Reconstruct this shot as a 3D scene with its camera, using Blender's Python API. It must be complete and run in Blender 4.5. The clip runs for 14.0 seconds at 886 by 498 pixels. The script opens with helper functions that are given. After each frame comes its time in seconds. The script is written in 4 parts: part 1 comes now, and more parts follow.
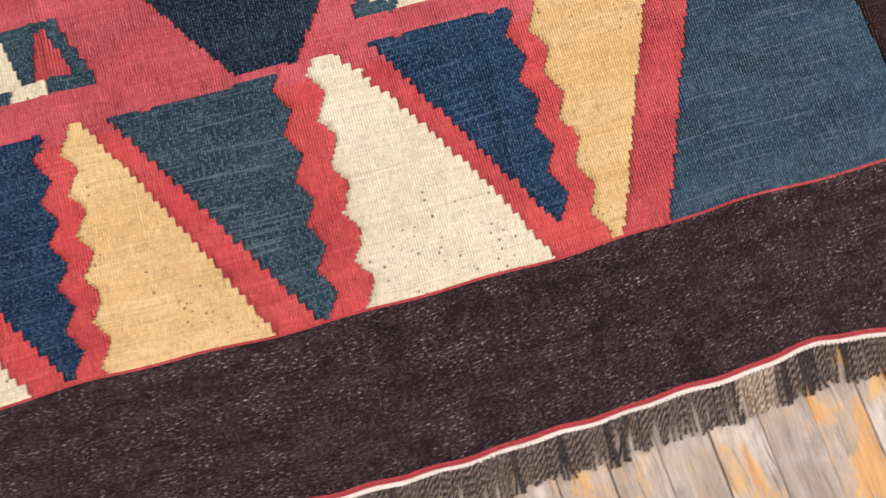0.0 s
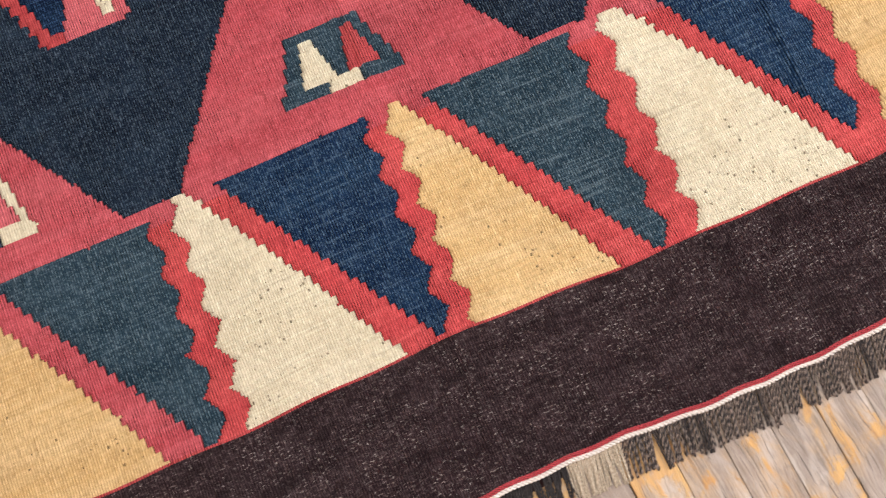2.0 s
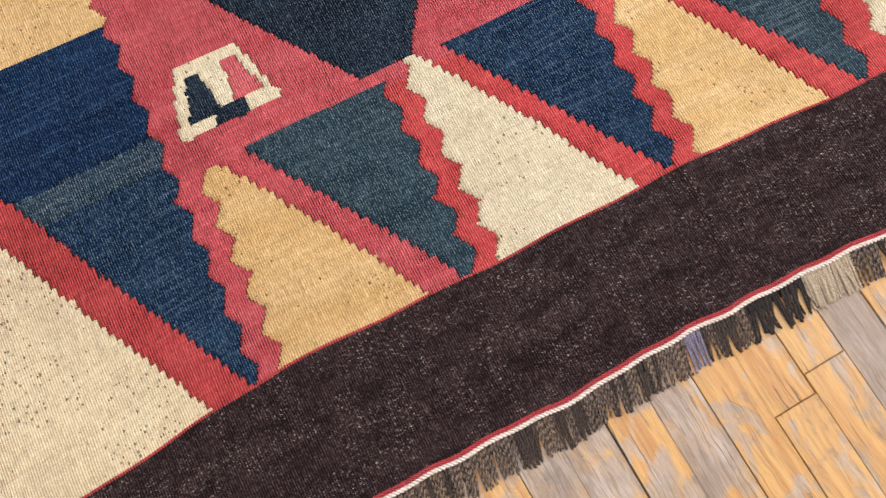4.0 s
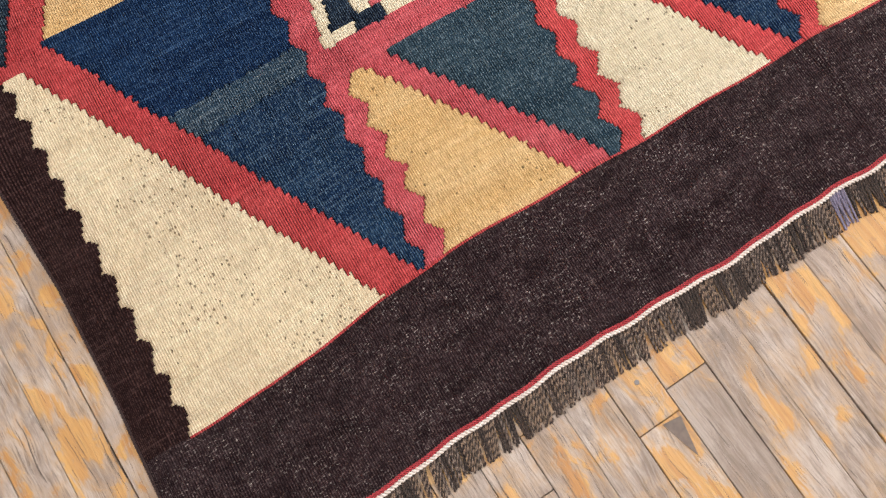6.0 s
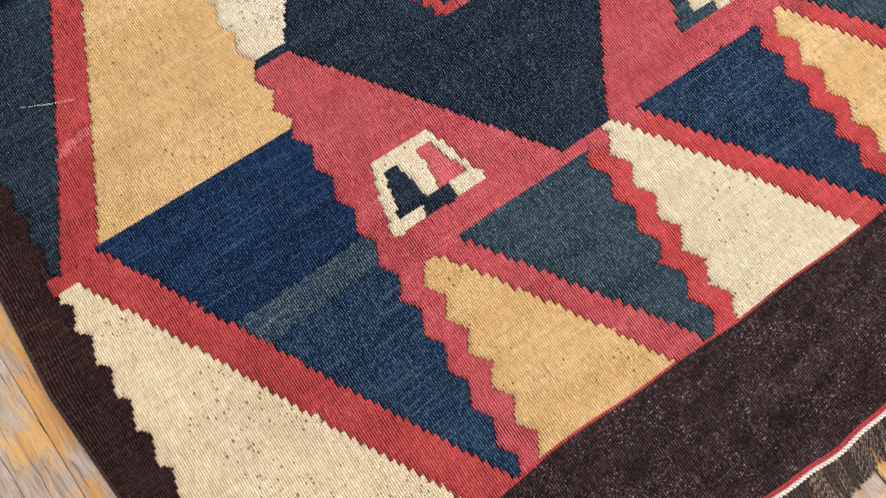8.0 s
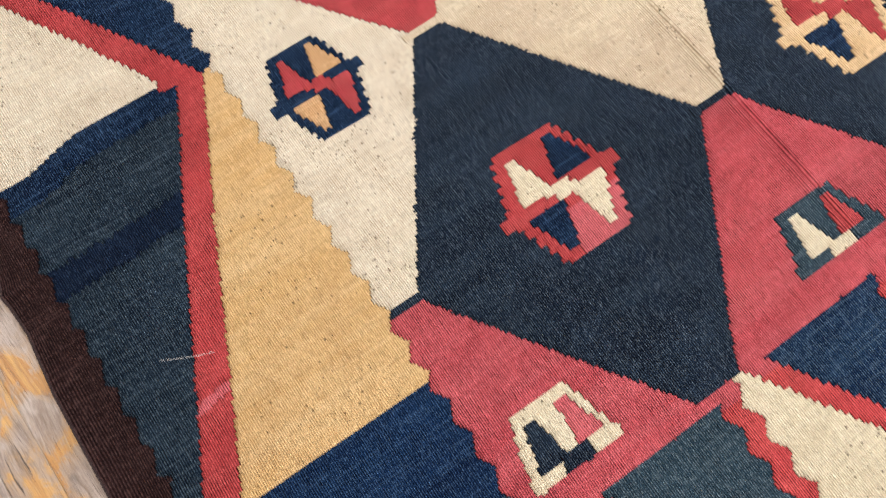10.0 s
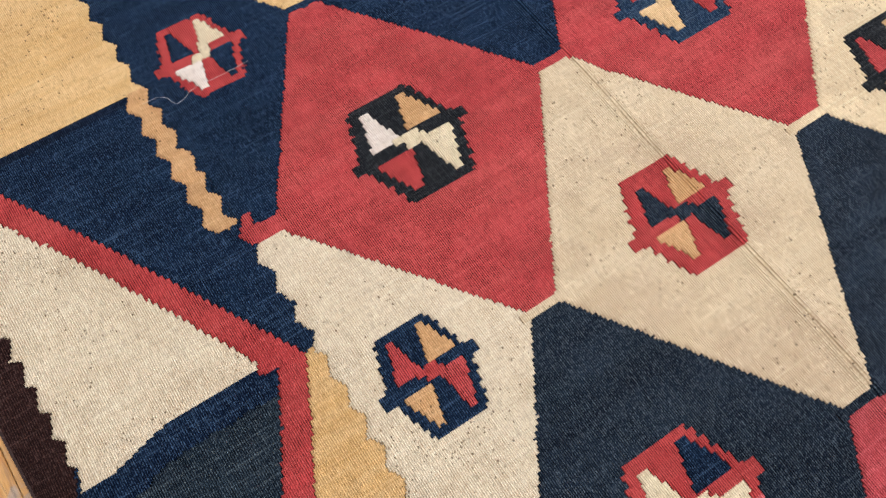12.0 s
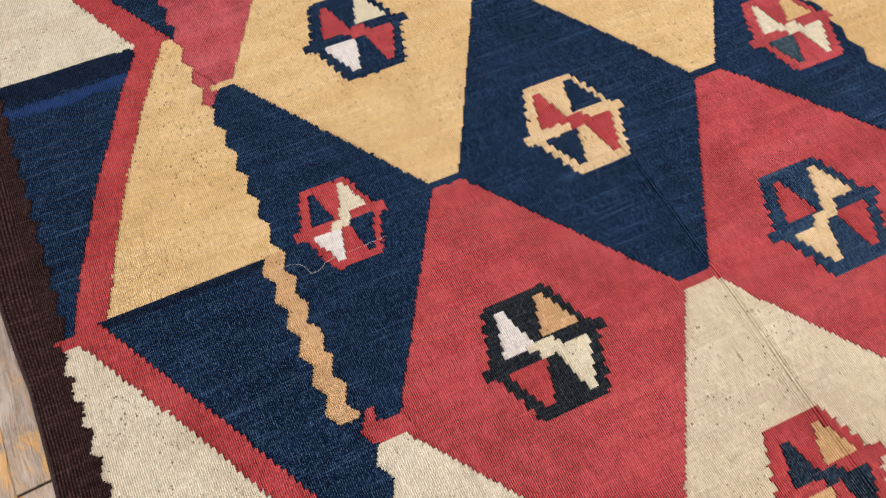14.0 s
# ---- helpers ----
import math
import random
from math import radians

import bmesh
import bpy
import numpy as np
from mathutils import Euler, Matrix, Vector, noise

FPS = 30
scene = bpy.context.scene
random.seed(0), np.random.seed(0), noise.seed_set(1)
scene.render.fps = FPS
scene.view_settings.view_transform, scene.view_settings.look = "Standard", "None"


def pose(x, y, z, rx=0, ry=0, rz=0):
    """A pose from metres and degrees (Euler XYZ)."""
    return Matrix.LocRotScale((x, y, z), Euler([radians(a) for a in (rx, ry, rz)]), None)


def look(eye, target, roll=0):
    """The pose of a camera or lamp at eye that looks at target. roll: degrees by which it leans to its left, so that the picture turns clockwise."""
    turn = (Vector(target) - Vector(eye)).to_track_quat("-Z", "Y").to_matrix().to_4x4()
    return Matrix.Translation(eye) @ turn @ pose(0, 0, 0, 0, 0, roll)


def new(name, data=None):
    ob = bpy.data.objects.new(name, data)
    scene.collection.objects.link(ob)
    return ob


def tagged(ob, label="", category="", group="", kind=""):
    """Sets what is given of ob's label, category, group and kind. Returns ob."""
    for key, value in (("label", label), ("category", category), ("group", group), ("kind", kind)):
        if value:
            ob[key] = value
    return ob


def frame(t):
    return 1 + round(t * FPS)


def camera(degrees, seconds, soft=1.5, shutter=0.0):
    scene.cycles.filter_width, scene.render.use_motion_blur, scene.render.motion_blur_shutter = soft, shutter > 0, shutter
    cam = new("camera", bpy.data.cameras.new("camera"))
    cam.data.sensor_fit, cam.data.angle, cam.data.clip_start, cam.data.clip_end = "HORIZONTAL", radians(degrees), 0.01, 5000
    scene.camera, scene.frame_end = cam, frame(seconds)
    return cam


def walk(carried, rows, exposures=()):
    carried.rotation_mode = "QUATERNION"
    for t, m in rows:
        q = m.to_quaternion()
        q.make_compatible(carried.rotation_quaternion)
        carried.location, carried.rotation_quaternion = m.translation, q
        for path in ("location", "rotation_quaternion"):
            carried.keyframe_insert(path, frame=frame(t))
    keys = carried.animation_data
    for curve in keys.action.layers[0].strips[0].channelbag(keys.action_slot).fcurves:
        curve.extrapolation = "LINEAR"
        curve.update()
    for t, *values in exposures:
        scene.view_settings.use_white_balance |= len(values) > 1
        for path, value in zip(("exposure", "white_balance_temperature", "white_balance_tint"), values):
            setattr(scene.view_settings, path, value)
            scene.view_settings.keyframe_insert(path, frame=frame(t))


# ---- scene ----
cam = camera(65.68, 14.0, 1.42, 0.3)
PATH = [
    (0.0, pose(1.4773, 0.1480, 0.8187, 8.827, -0.751, -15.579)),
    (0.5, pose(1.3550, 0.1160, 0.8503, 9.240, -0.158, -18.864)),
    (1.0, pose(1.2464, 0.1104, 0.8704, 8.935, -0.003, -20.975)),
    (1.5, pose(1.1483, 0.1439, 0.8598, 9.341, 0.109, -22.408)),
    (2.0, pose(1.0562, 0.1921, 0.8644, 9.820, 0.390, -23.489)),
    (2.5, pose(0.9651, 0.1585, 0.8991, 10.800, 0.469, -24.534)),
    (3.0, pose(0.8626, 0.1072, 0.9228, 10.958, 0.779, -25.323)),
    (3.5, pose(0.7511, 0.0678, 0.8999, 11.573, 0.823, -25.872)),
    (4.0, pose(0.6763, 0.0960, 0.8815, 11.861, 0.861, -26.327)),
    (4.2, pose(0.6542, 0.1133, 0.8778, 12.125, 0.996, -26.471)),
    (6.3, pose(0.3987, 0.0584, 0.8858, 11.675, 0.984, -30.894)),
    (6.5, pose(0.3962, 0.0760, 0.8834, 11.728, 0.998, -31.339)),
    (7.0, pose(0.4135, 0.1585, 0.8668, 11.854, 0.958, -32.323)),
    (7.5, pose(0.4453, 0.2531, 0.8560, 11.814, 0.896, -33.075)),
    (7.7, pose(0.4454, 0.2883, 0.8689, 11.989, 0.954, -33.310)),
    (9.8, pose(0.4293, 0.6416, 0.9930, 14.897, 0.143, -34.295)),
    (10.0, pose(0.4261, 0.6835, 0.9897, 16.049, 0.068, -34.230)),
    (10.5, pose(0.4002, 0.7984, 0.9921, 18.144, 0.032, -34.254)),
    (11.0, pose(0.3702, 0.8967, 1.0129, 20.024, 0.151, -34.106)),
    (11.5, pose(0.4122, 0.9859, 1.0219, 21.242, 0.208, -33.647)),
    (12.0, pose(0.4733, 1.0643, 1.0182, 22.139, 0.065, -32.586)),
    (12.5, pose(0.4870, 1.1259, 1.0349, 22.698, -0.128, -30.870)),
    (13.0, pose(0.4682, 1.2106, 1.0559, 23.420, -0.084, -28.550)),
    (13.5, pose(0.4540, 1.3065, 1.0706, 24.333, 0.060, -26.134)),
    (14.0, pose(0.4696, 1.3718, 1.0946, 25.281, 0.139, -23.876)),
]
walk(cam, PATH, ((0.0, 0.07, 6450, 14.5), (2.0, 0.07, 6450, 14), (7.7, 0.09, 6470, 12.5), (10.0, 0.11, 6450, 13.5), (10.5, 0.02, 6450, 14), (11.5, -0.04, 6550, 14), (12.5, -0.09, 6600, 14), (14.0, -0.09, 6430, 13)))

# ---- light ----
world = bpy.data.worlds.new("world")
scene.world = world
world.use_nodes = True
wn = world.node_tree
sky = wn.nodes.new("ShaderNodeTexSky")
sky.sky_type, sky.sun_disc = "NISHITA", False
sky.sun_elevation, sky.sun_rotation = radians(38), radians(200)
wn.nodes["Background"].inputs["Strength"].default_value = 0.12
wn.links.new(sky.outputs["Color"], wn.nodes["Background"].inputs["Color"])


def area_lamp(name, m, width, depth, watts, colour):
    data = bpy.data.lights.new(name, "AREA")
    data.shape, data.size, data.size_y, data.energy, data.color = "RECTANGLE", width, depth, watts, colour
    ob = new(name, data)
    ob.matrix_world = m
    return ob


# Added area lamp at an assumed, unseen window in the east wall.
area_lamp("window_daylight", look((4.5, 0.9, 1.6), (1.0, 0.9, 0.2)), 2.2, 1.5, 112, (0.94, 0.97, 1.0))
# Four added overhead lamps without fittings, watts and tints set to balance the rug.
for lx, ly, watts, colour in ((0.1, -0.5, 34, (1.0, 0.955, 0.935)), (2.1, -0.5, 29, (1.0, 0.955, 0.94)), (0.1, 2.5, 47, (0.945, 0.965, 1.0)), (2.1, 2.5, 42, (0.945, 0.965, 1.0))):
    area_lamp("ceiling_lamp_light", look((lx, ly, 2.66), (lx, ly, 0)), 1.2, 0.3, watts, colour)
scene.view_settings.exposure = 0.0


# ---- materials ----
class Nodes:
    """Short calls to build a node material."""

    def __init__(self, name):
        self.mat = bpy.data.materials.new(name)
        self.mat.use_nodes = True
        self.tree = self.mat.node_tree
        self.shader = self.tree.nodes["Principled BSDF"]

    def put(self, socket, value):
        if isinstance(value, bpy.types.NodeSocket):
            self.tree.links.new(value, socket)
        elif isinstance(value, tuple) and len(value) == 3 and socket.type == "RGBA":
            socket.default_value = (*value, 1)
        else:
            socket.default_value = value

    def math(self, op, a, b=0.0, c=0.0, clamp=False):
        n = self.tree.nodes.new("ShaderNodeMath")
        n.operation, n.use_clamp = op, clamp
        for s, v in zip(n.inputs, (a, b, c)):
            self.put(s, v)
        return n.outputs[0]

    def vec(self, op, a, b):
        n = self.tree.nodes.new("ShaderNodeVectorMath")
        n.operation = op
        self.put(n.inputs[0], a)
        self.put(n.inputs[1], b)
        return n.outputs[0]

    def mix(self, f, a, b, mode="MIX"):
        n = self.tree.nodes.new("ShaderNodeMix")
        n.data_type, n.blend_type, n.clamp_factor = "RGBA", mode, True
        self.put(n.inputs[0], f)
        self.put(n.inputs[6], a)
        self.put(n.inputs[7], b)
        return n.outputs[2]

    def ramp(self, v, low, high):
        n = self.tree.nodes.new("ShaderNodeMapRange")
        n.interpolation_type = "SMOOTHSTEP"
        self.put(n.inputs[0], v)
        n.inputs[1].default_value, n.inputs[2].default_value = low, high
        return n.outputs[0]

    def noise(self, where, scale=1.0, detail=3.0, rough=0.55, distort=0.0):
        n = self.tree.nodes.new("ShaderNodeTexNoise")
        self.put(n.inputs["Vector"], where)
        for k, v in (("Scale", scale), ("Detail", detail), ("Roughness", rough), ("Distortion", distort)):
            n.inputs[k].default_value = v
        return n.outputs[0]

    def voronoi(self, where, scale, random=1.0):
        n = self.tree.nodes.new("ShaderNodeTexVoronoi")
        self.put(n.inputs["Vector"], where)
        n.inputs["Scale"].default_value, n.inputs["Randomness"].default_value = scale, random
        return n.outputs["Distance"], n.outputs["Color"]

    def coord(self, kind):
        return self.tree.nodes.new("ShaderNodeTexCoord").outputs[kind]

    def split(self, v):
        n = self.tree.nodes.new("ShaderNodeSeparateXYZ")
        self.put(n.inputs[0], v)
        return n.outputs

    def join(self, x, y, z=0.0):
        n = self.tree.nodes.new("ShaderNodeCombineXYZ")
        for s, v in zip(n.inputs, (x, y, z)):
            self.put(s, v)
        return n.outputs[0]

    def random(self):
        return self.tree.nodes.new("ShaderNodeObjectInfo").outputs["Random"]

    def finish(self, colour, rough, height=None, depth=0.001, strength=1.0):
        self.put(self.shader.inputs["Base Color"], colour)
        self.put(self.shader.inputs["Roughness"], rough)
        if height is not None:
            n = self.tree.nodes.new("ShaderNodeBump")
            n.inputs["Strength"].default_value, n.inputs["Distance"].default_value = strength, depth
            self.put(n.inputs["Height"], height)
            self.put(self.shader.inputs["Normal"], n.outputs[0])
        return self.mat


def scaled(c, k):
    return tuple(v * k for v in c)


RIB = 0.0034


def woven(name, colour, fade, specks=0.0, flecks=0.0, bands=0.5, worn=0.25, pale_colour=None, groove_shade=0.85, stain=None, soiled=0.4, soil=None, streaks=None):
    """Flat-woven wool: ribs along the warp, streaks along the weft, faded bands, moth specks or pale flecks. Shade is
    painted into the rib valleys; worn sets how far the crests are lightened.
    """
    k = Nodes(name)
    uv = k.coord("UV")
    u, v, _ = k.split(uv)
    wob = k.noise(k.vec("MULTIPLY", uv, (26.0, 7.0, 0.0)), 1.0, 2.0)
    jit = k.noise(k.vec("MULTIPLY", uv, (130.0, 55.0, 0.0)), 1.0, 2.0)
    phase = k.math("MULTIPLY_ADD", u, 2 * math.pi / RIB, k.math("ADD", k.math("MULTIPLY", wob, 5.0), k.math("MULTIPLY", jit, 0.8)))
    rib = k.math("MULTIPLY_ADD", k.math("SINE", phase), 0.5, 0.5)
    pick = k.math("SINE", k.math("MULTIPLY_ADD", v, 2 * math.pi / 0.0019, k.math("MULTIPLY", k.math("SINE", k.math("MULTIPLY", phase, 0.5)), 1.57)))
    number = k.math("MULTIPLY", k.math("FLOOR", k.math("DIVIDE", phase, 2 * math.pi)), 3.73)
    spun = k.noise(k.join(number, k.math("MULTIPLY", v, 95.0), 0.7), 1.0, 3.0, 0.65)
    tight = k.noise(k.join(number, k.math("MULTIPLY", v, 38.0), 5.3), 1.0, 2.0, 0.6)
    band = k.noise(k.vec("MULTIPLY", uv, (1.5, 19.0, 0.0)), 1.0, 5.0, 0.65)
    yarn = k.noise(k.vec("MULTIPLY", uv, (28.0, 480.0, 0.0)), 1.0, 2.0, 0.6)
    blot = k.noise(uv, 11.0, 5.0, 0.65)
    dash = k.noise(k.vec("MULTIPLY", uv, (294.0, 300.0, 0.0)), 1.0, 2.0, 0.7)
    dark = k.noise(k.vec("MULTIPLY", k.vec("ADD", uv, (3.1, 1.7, 0.0)), (270.0, 90.0, 0.0)), 1.0, 2.0, 0.6)
    grain = k.noise(k.vec("MULTIPLY", uv, (800.0, 900.0, 0.0)), 1.0, 2.0, 0.7)
    col = k.mix(k.math("MULTIPLY", k.ramp(band, 0.36, 0.66), bands), colour, fade)
    col = k.mix(k.math("MULTIPLY", k.ramp(yarn, 0.40, 0.72), 0.4), col, scaled(colour, 0.74))
    col = k.mix(k.math("MULTIPLY", k.ramp(blot, 0.50, 0.78), 0.5), col, stain or scaled(fade, 0.82))
    col = k.mix(k.math("MULTIPLY", k.ramp(dark, 0.50, 0.72), 0.45), col, scaled(colour, 0.6))
    cloud = k.noise(k.vec("ADD", uv, (7.3, 2.9, 0.0)), 4.6, 6.0, 0.68, 0.4)
    col = k.mix(k.math("MULTIPLY", k.ramp(cloud, 0.47, 0.62), soiled), col, soil or scaled(colour, 0.55))
    streak = k.noise(k.vec("MULTIPLY", k.vec("ADD", uv, (2.2, 4.4, 0.0)), (7.0, 300.0, 0.0)), 1.0, 2.0, 0.6)
    col = k.mix(k.math("MULTIPLY", k.ramp(streak, 0.56, 0.68), streaks if streaks is not None else 0.6 if worn > 0.6 else 0.34), col, pale_colour or tuple(min(0.9, c * 1.2 + 0.02) for c in fade))
    col = k.mix(k.math("MULTIPLY", k.ramp(k.math("SUBTRACT", 1.0, streak), 0.56, 0.68), 0.4), col, scaled(colour, 0.62))
    spot = k.noise(k.vec("ADD", uv, (1.3, 8.1, 0.0)), 58.0, 3.0, 0.6)
    col = k.mix(k.math("MULTIPLY", k.ramp(spot, 0.62, 0.70), soiled), col, scaled(soil or colour, 0.6))
    col = k.mix(k.math("MULTIPLY", k.ramp(spun, 0.52, 0.74), 0.5), col, pale_colour if pale_colour and worn > 0.5 else tuple(min(0.92, c * 1.18 + 0.004) for c in fade))
    col = k.mix(k.math("MULTIPLY", k.ramp(k.math("SUBTRACT", 1.0, spun), 0.50, 0.74), 0.6), col, scaled(colour, 0.60))
    tick = k.math("MULTIPLY", k.ramp(tight, 0.62, 0.72), k.ramp(k.noise(uv, 9.0, 4.0, 0.65), 0.46, 0.60))
    col = k.mix(k.math("MULTIPLY", tick, soiled), col, scaled(soil or colour, 0.5))
    # Broken dashes on the rib crests: part paler thread, part painted highlight.
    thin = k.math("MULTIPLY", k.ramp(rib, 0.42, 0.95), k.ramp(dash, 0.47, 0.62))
    col = k.mix(k.math("MULTIPLY", thin, worn), col, pale_colour or tuple(min(1.0, c * 1.35 + 0.02) for c in fade))
    if specks:
        dist, tone = k.voronoi(k.vec("MULTIPLY", uv, (1.0, 0.72, 0.0)), 255.0, 0.55)
        zone = k.ramp(k.noise(uv, 6.5, 5.0, 0.72), 0.47, 0.60)
        pickd = k.math("GREATER_THAN", k.math("MULTIPLY_ADD", zone, specks, k.split(tone)[0]), 1.0)
        size = k.math("MULTIPLY_ADD", k.split(tone)[1], 0.34, 0.10)
        spot = k.math("MULTIPLY", k.math("LESS_THAN", dist, size), pickd)
        col = k.mix(k.math("MULTIPLY", spot, 0.8), col, (0.06, 0.04, 0.02))
        lone = k.math("MULTIPLY", k.math("LESS_THAN", dist, 0.22), k.math("GREATER_THAN", k.split(tone)[2], 0.993))
        col = k.mix(k.math("MULTIPLY", lone, 0.85), col, (0.05, 0.035, 0.02))
    if flecks:
        fl = k.noise(k.vec("MULTIPLY", uv, (170.0, 430.0, 0.0)), 1.0, 2.0, 0.7)
        zone = k.ramp(k.noise(uv, 15.0, 5.0, 0.7), 0.38, 0.64)
        col = k.mix(k.math("MULTIPLY", k.math("MULTIPLY", k.ramp(fl, 0.54, 0.72), k.math("MULTIPLY_ADD", zone, 0.75, 0.25)), flecks), col, (0.22, 0.160, 0.152))
    if flecks > 0.5:
        spark = k.noise(k.vec("MULTIPLY", k.vec("ADD", uv, (5.0, 2.0, 0.0)), (210.0, 420.0, 0.0)), 1.0, 1.0, 0.5)
        lot = k.ramp(k.noise(uv, 24.0, 4.0, 0.7), 0.40, 0.62)
        col = k.mix(k.math("MULTIPLY", k.math("MULTIPLY", k.ramp(spark, 0.62, 0.69), lot), 0.8), col, (0.46, 0.40, 0.37))
        murk = k.noise(k.vec("MULTIPLY", uv, (20.0, 45.0, 0.0)), 1.0, 5.0, 0.7)
        col = k.mix(k.math("MULTIPLY", k.ramp(murk, 0.46, 0.64), 0.6), col, scaled(colour, 0.50))
    # Rib valleys are darkened in the colour to stand in for their shade.
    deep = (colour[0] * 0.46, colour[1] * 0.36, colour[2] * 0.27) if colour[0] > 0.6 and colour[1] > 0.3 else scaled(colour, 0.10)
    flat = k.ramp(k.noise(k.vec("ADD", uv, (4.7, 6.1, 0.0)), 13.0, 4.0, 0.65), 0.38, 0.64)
    gap = k.math("MULTIPLY", k.math("MULTIPLY", k.math("MULTIPLY_ADD", tight, 1.5, 0.15), groove_shade), k.math("MULTIPLY_ADD", flat, 0.55, 0.60), clamp=True)
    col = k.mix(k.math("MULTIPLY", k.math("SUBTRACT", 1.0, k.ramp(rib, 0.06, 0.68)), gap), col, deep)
    h = k.math("ADD", rib, k.math("MULTIPLY", pick, 0.15))
    h = k.math("ADD", h, k.math("ADD", k.math("MULTIPLY", grain, 0.4), k.math("MULTIPLY", dash, 0.5)))
    k.shader.inputs["Specular IOR Level"].default_value = 0.05
    return k.finish(col, 0.92, h, 0.0019, 1.0)


RED = woven("madder_red_wool", (0.5936, 0.07738, 0.08582), (0.6784, 0.12932, 0.125), bands=0.7, groove_shade=1.1)
CORAL = woven("coral_red_wool", (0.65296, 0.07893, 0.0841), (0.74624, 0.13191, 0.1225), bands=0.7, groove_shade=0.88)
DULL_RED = woven("dull_red_wool", (0.52952, 0.06283, 0.06724), (0.59946, 0.103, 0.09888), bands=0.7, groove_shade=0.82)
FIELD_RED = woven("faded_red_wool", (0.5775, 0.0861, 0.1029), (0.6615, 0.1449, 0.1596), bands=0.9, worn=0.4, soiled=0.45, groove_shade=0.80)
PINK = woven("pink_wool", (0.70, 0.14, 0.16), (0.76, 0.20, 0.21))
CREAM = woven("cream_wool", (0.78527, 0.643, 0.42539), (0.85808, 0.738, 0.5272), specks=0.45, worn=0.3, groove_shade=0.46, stain=(0.60, 0.50, 0.345), soiled=0.38, soil=(0.50, 0.39, 0.27))
PALE_CREAM = woven("pale_cream_wool", (0.765, 0.675, 0.50825), (0.835, 0.765, 0.61275), specks=0.36, worn=0.3, groove_shade=0.62, stain=(0.63, 0.54, 0.40), soiled=0.36, soil=(0.52, 0.42, 0.31))
IVORY = woven("ivory_wool", (0.74467, 0.6501, 0.45635), (0.81325, 0.73382, 0.56051), specks=0.20, worn=0.3, groove_shade=0.36, stain=(0.64, 0.55, 0.37), soiled=0.28, soil=(0.56, 0.46, 0.30))
WHITE = woven("white_wool", (0.80, 0.73, 0.67), (0.84, 0.79, 0.74), worn=0.2, groove_shade=0.35, soiled=0.3, soil=(0.62, 0.53, 0.45))
BUFF = woven("buff_wool", (0.6969, 0.58075, 0.4032), (0.7878, 0.6868, 0.5088), specks=0.24, worn=0.3, groove_shade=0.58, stain=(0.57, 0.465, 0.32), soiled=0.42, soil=(0.46, 0.345, 0.25))
YELLOW = woven("ochre_yellow_wool", (0.6674, 0.423, 0.1739), (0.7426, 0.5264, 0.2726), specks=0.20, bands=0.9, worn=0.3, groove_shade=0.45, stain=(0.60, 0.37, 0.15), soiled=0.35, soil=(0.50, 0.30, 0.13))
PEACH = woven("pale_ochre_wool", (0.74, 0.505, 0.265), (0.82, 0.61, 0.375), specks=0.30, bands=0.9, worn=0.3, groove_shade=0.42, stain=(0.62, 0.41, 0.20), soiled=0.35, soil=(0.52, 0.34, 0.17))
PALE_OCHRE = woven("light_ochre_wool", (0.74, 0.485, 0.215), (0.83, 0.60, 0.325), specks=0.24, bands=0.9, worn=0.3, groove_shade=0.52, stain=(0.64, 0.41, 0.18), soiled=0.35, soil=(0.54, 0.34, 0.15))
TAN = woven("tan_wool", (0.64, 0.38, 0.18), (0.72, 0.48, 0.27), specks=0.10, groove_shade=0.5)
NAVY = woven("dark_navy_wool", (0.00835, 0.01605, 0.03276), (0.0224, 0.04095, 0.0689), streaks=0.2, worn=0.8, bands=0.9, groove_shade=1.1, pale_colour=(0.108, 0.148, 0.190))
BLUE = woven("indigo_wool", (0.00336, 0.01144, 0.03497), (0.0074, 0.02286, 0.05784), worn=0.8, bands=1.0, pale_colour=(0.060, 0.122, 0.230))
ROYAL = woven("royal_blue_wool", (0.00397, 0.01622, 0.05511), (0.00874, 0.03243, 0.09116), worn=0.8, bands=1.0, pale_colour=(0.060, 0.122, 0.230))
DEEP = woven("deep_indigo_wool", (0.0045, 0.0105, 0.029), (0.010, 0.023, 0.054), worn=0.6, pale_colour=(0.034, 0.060, 0.11))
TEAL = woven("teal_wool", (0.01848, 0.04274, 0.06468), (0.03927, 0.07392, 0.10164), worn=0.95, bands=1.0, groove_shade=0.7, pale_colour=(0.15, 0.205, 0.235))
STORM = woven("storm_blue_wool", (0.0086, 0.01827, 0.03333), (0.02257, 0.04085, 0.06235), worn=0.85, bands=1.0, pale_colour=(0.09, 0.13, 0.165))
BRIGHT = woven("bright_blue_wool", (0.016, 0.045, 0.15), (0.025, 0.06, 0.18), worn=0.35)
SLATE = woven("slate_blue_wool", (0.024, 0.054, 0.092), (0.052, 0.092, 0.130), worn=0.9, pale_colour=(0.19, 0.245, 0.285))
MARINE = woven("marine_blue_wool", (0.00742, 0.0246, 0.06983), (0.01681, 0.04919, 0.10595), worn=0.95, bands=1.0, pale_colour=(0.10, 0.165, 0.24))
PALE_TEAL = woven("pale_teal_wool", (0.0275, 0.0625, 0.1), (0.05, 0.09375, 0.1375), worn=0.7, bands=1.0, pale_colour=(0.15, 0.20, 0.24))
INK = woven("ink_black_wool", (0.010, 0.013, 0.018), (0.022, 0.027, 0.034), worn=0.8, pale_colour=(0.085, 0.095, 0.105))
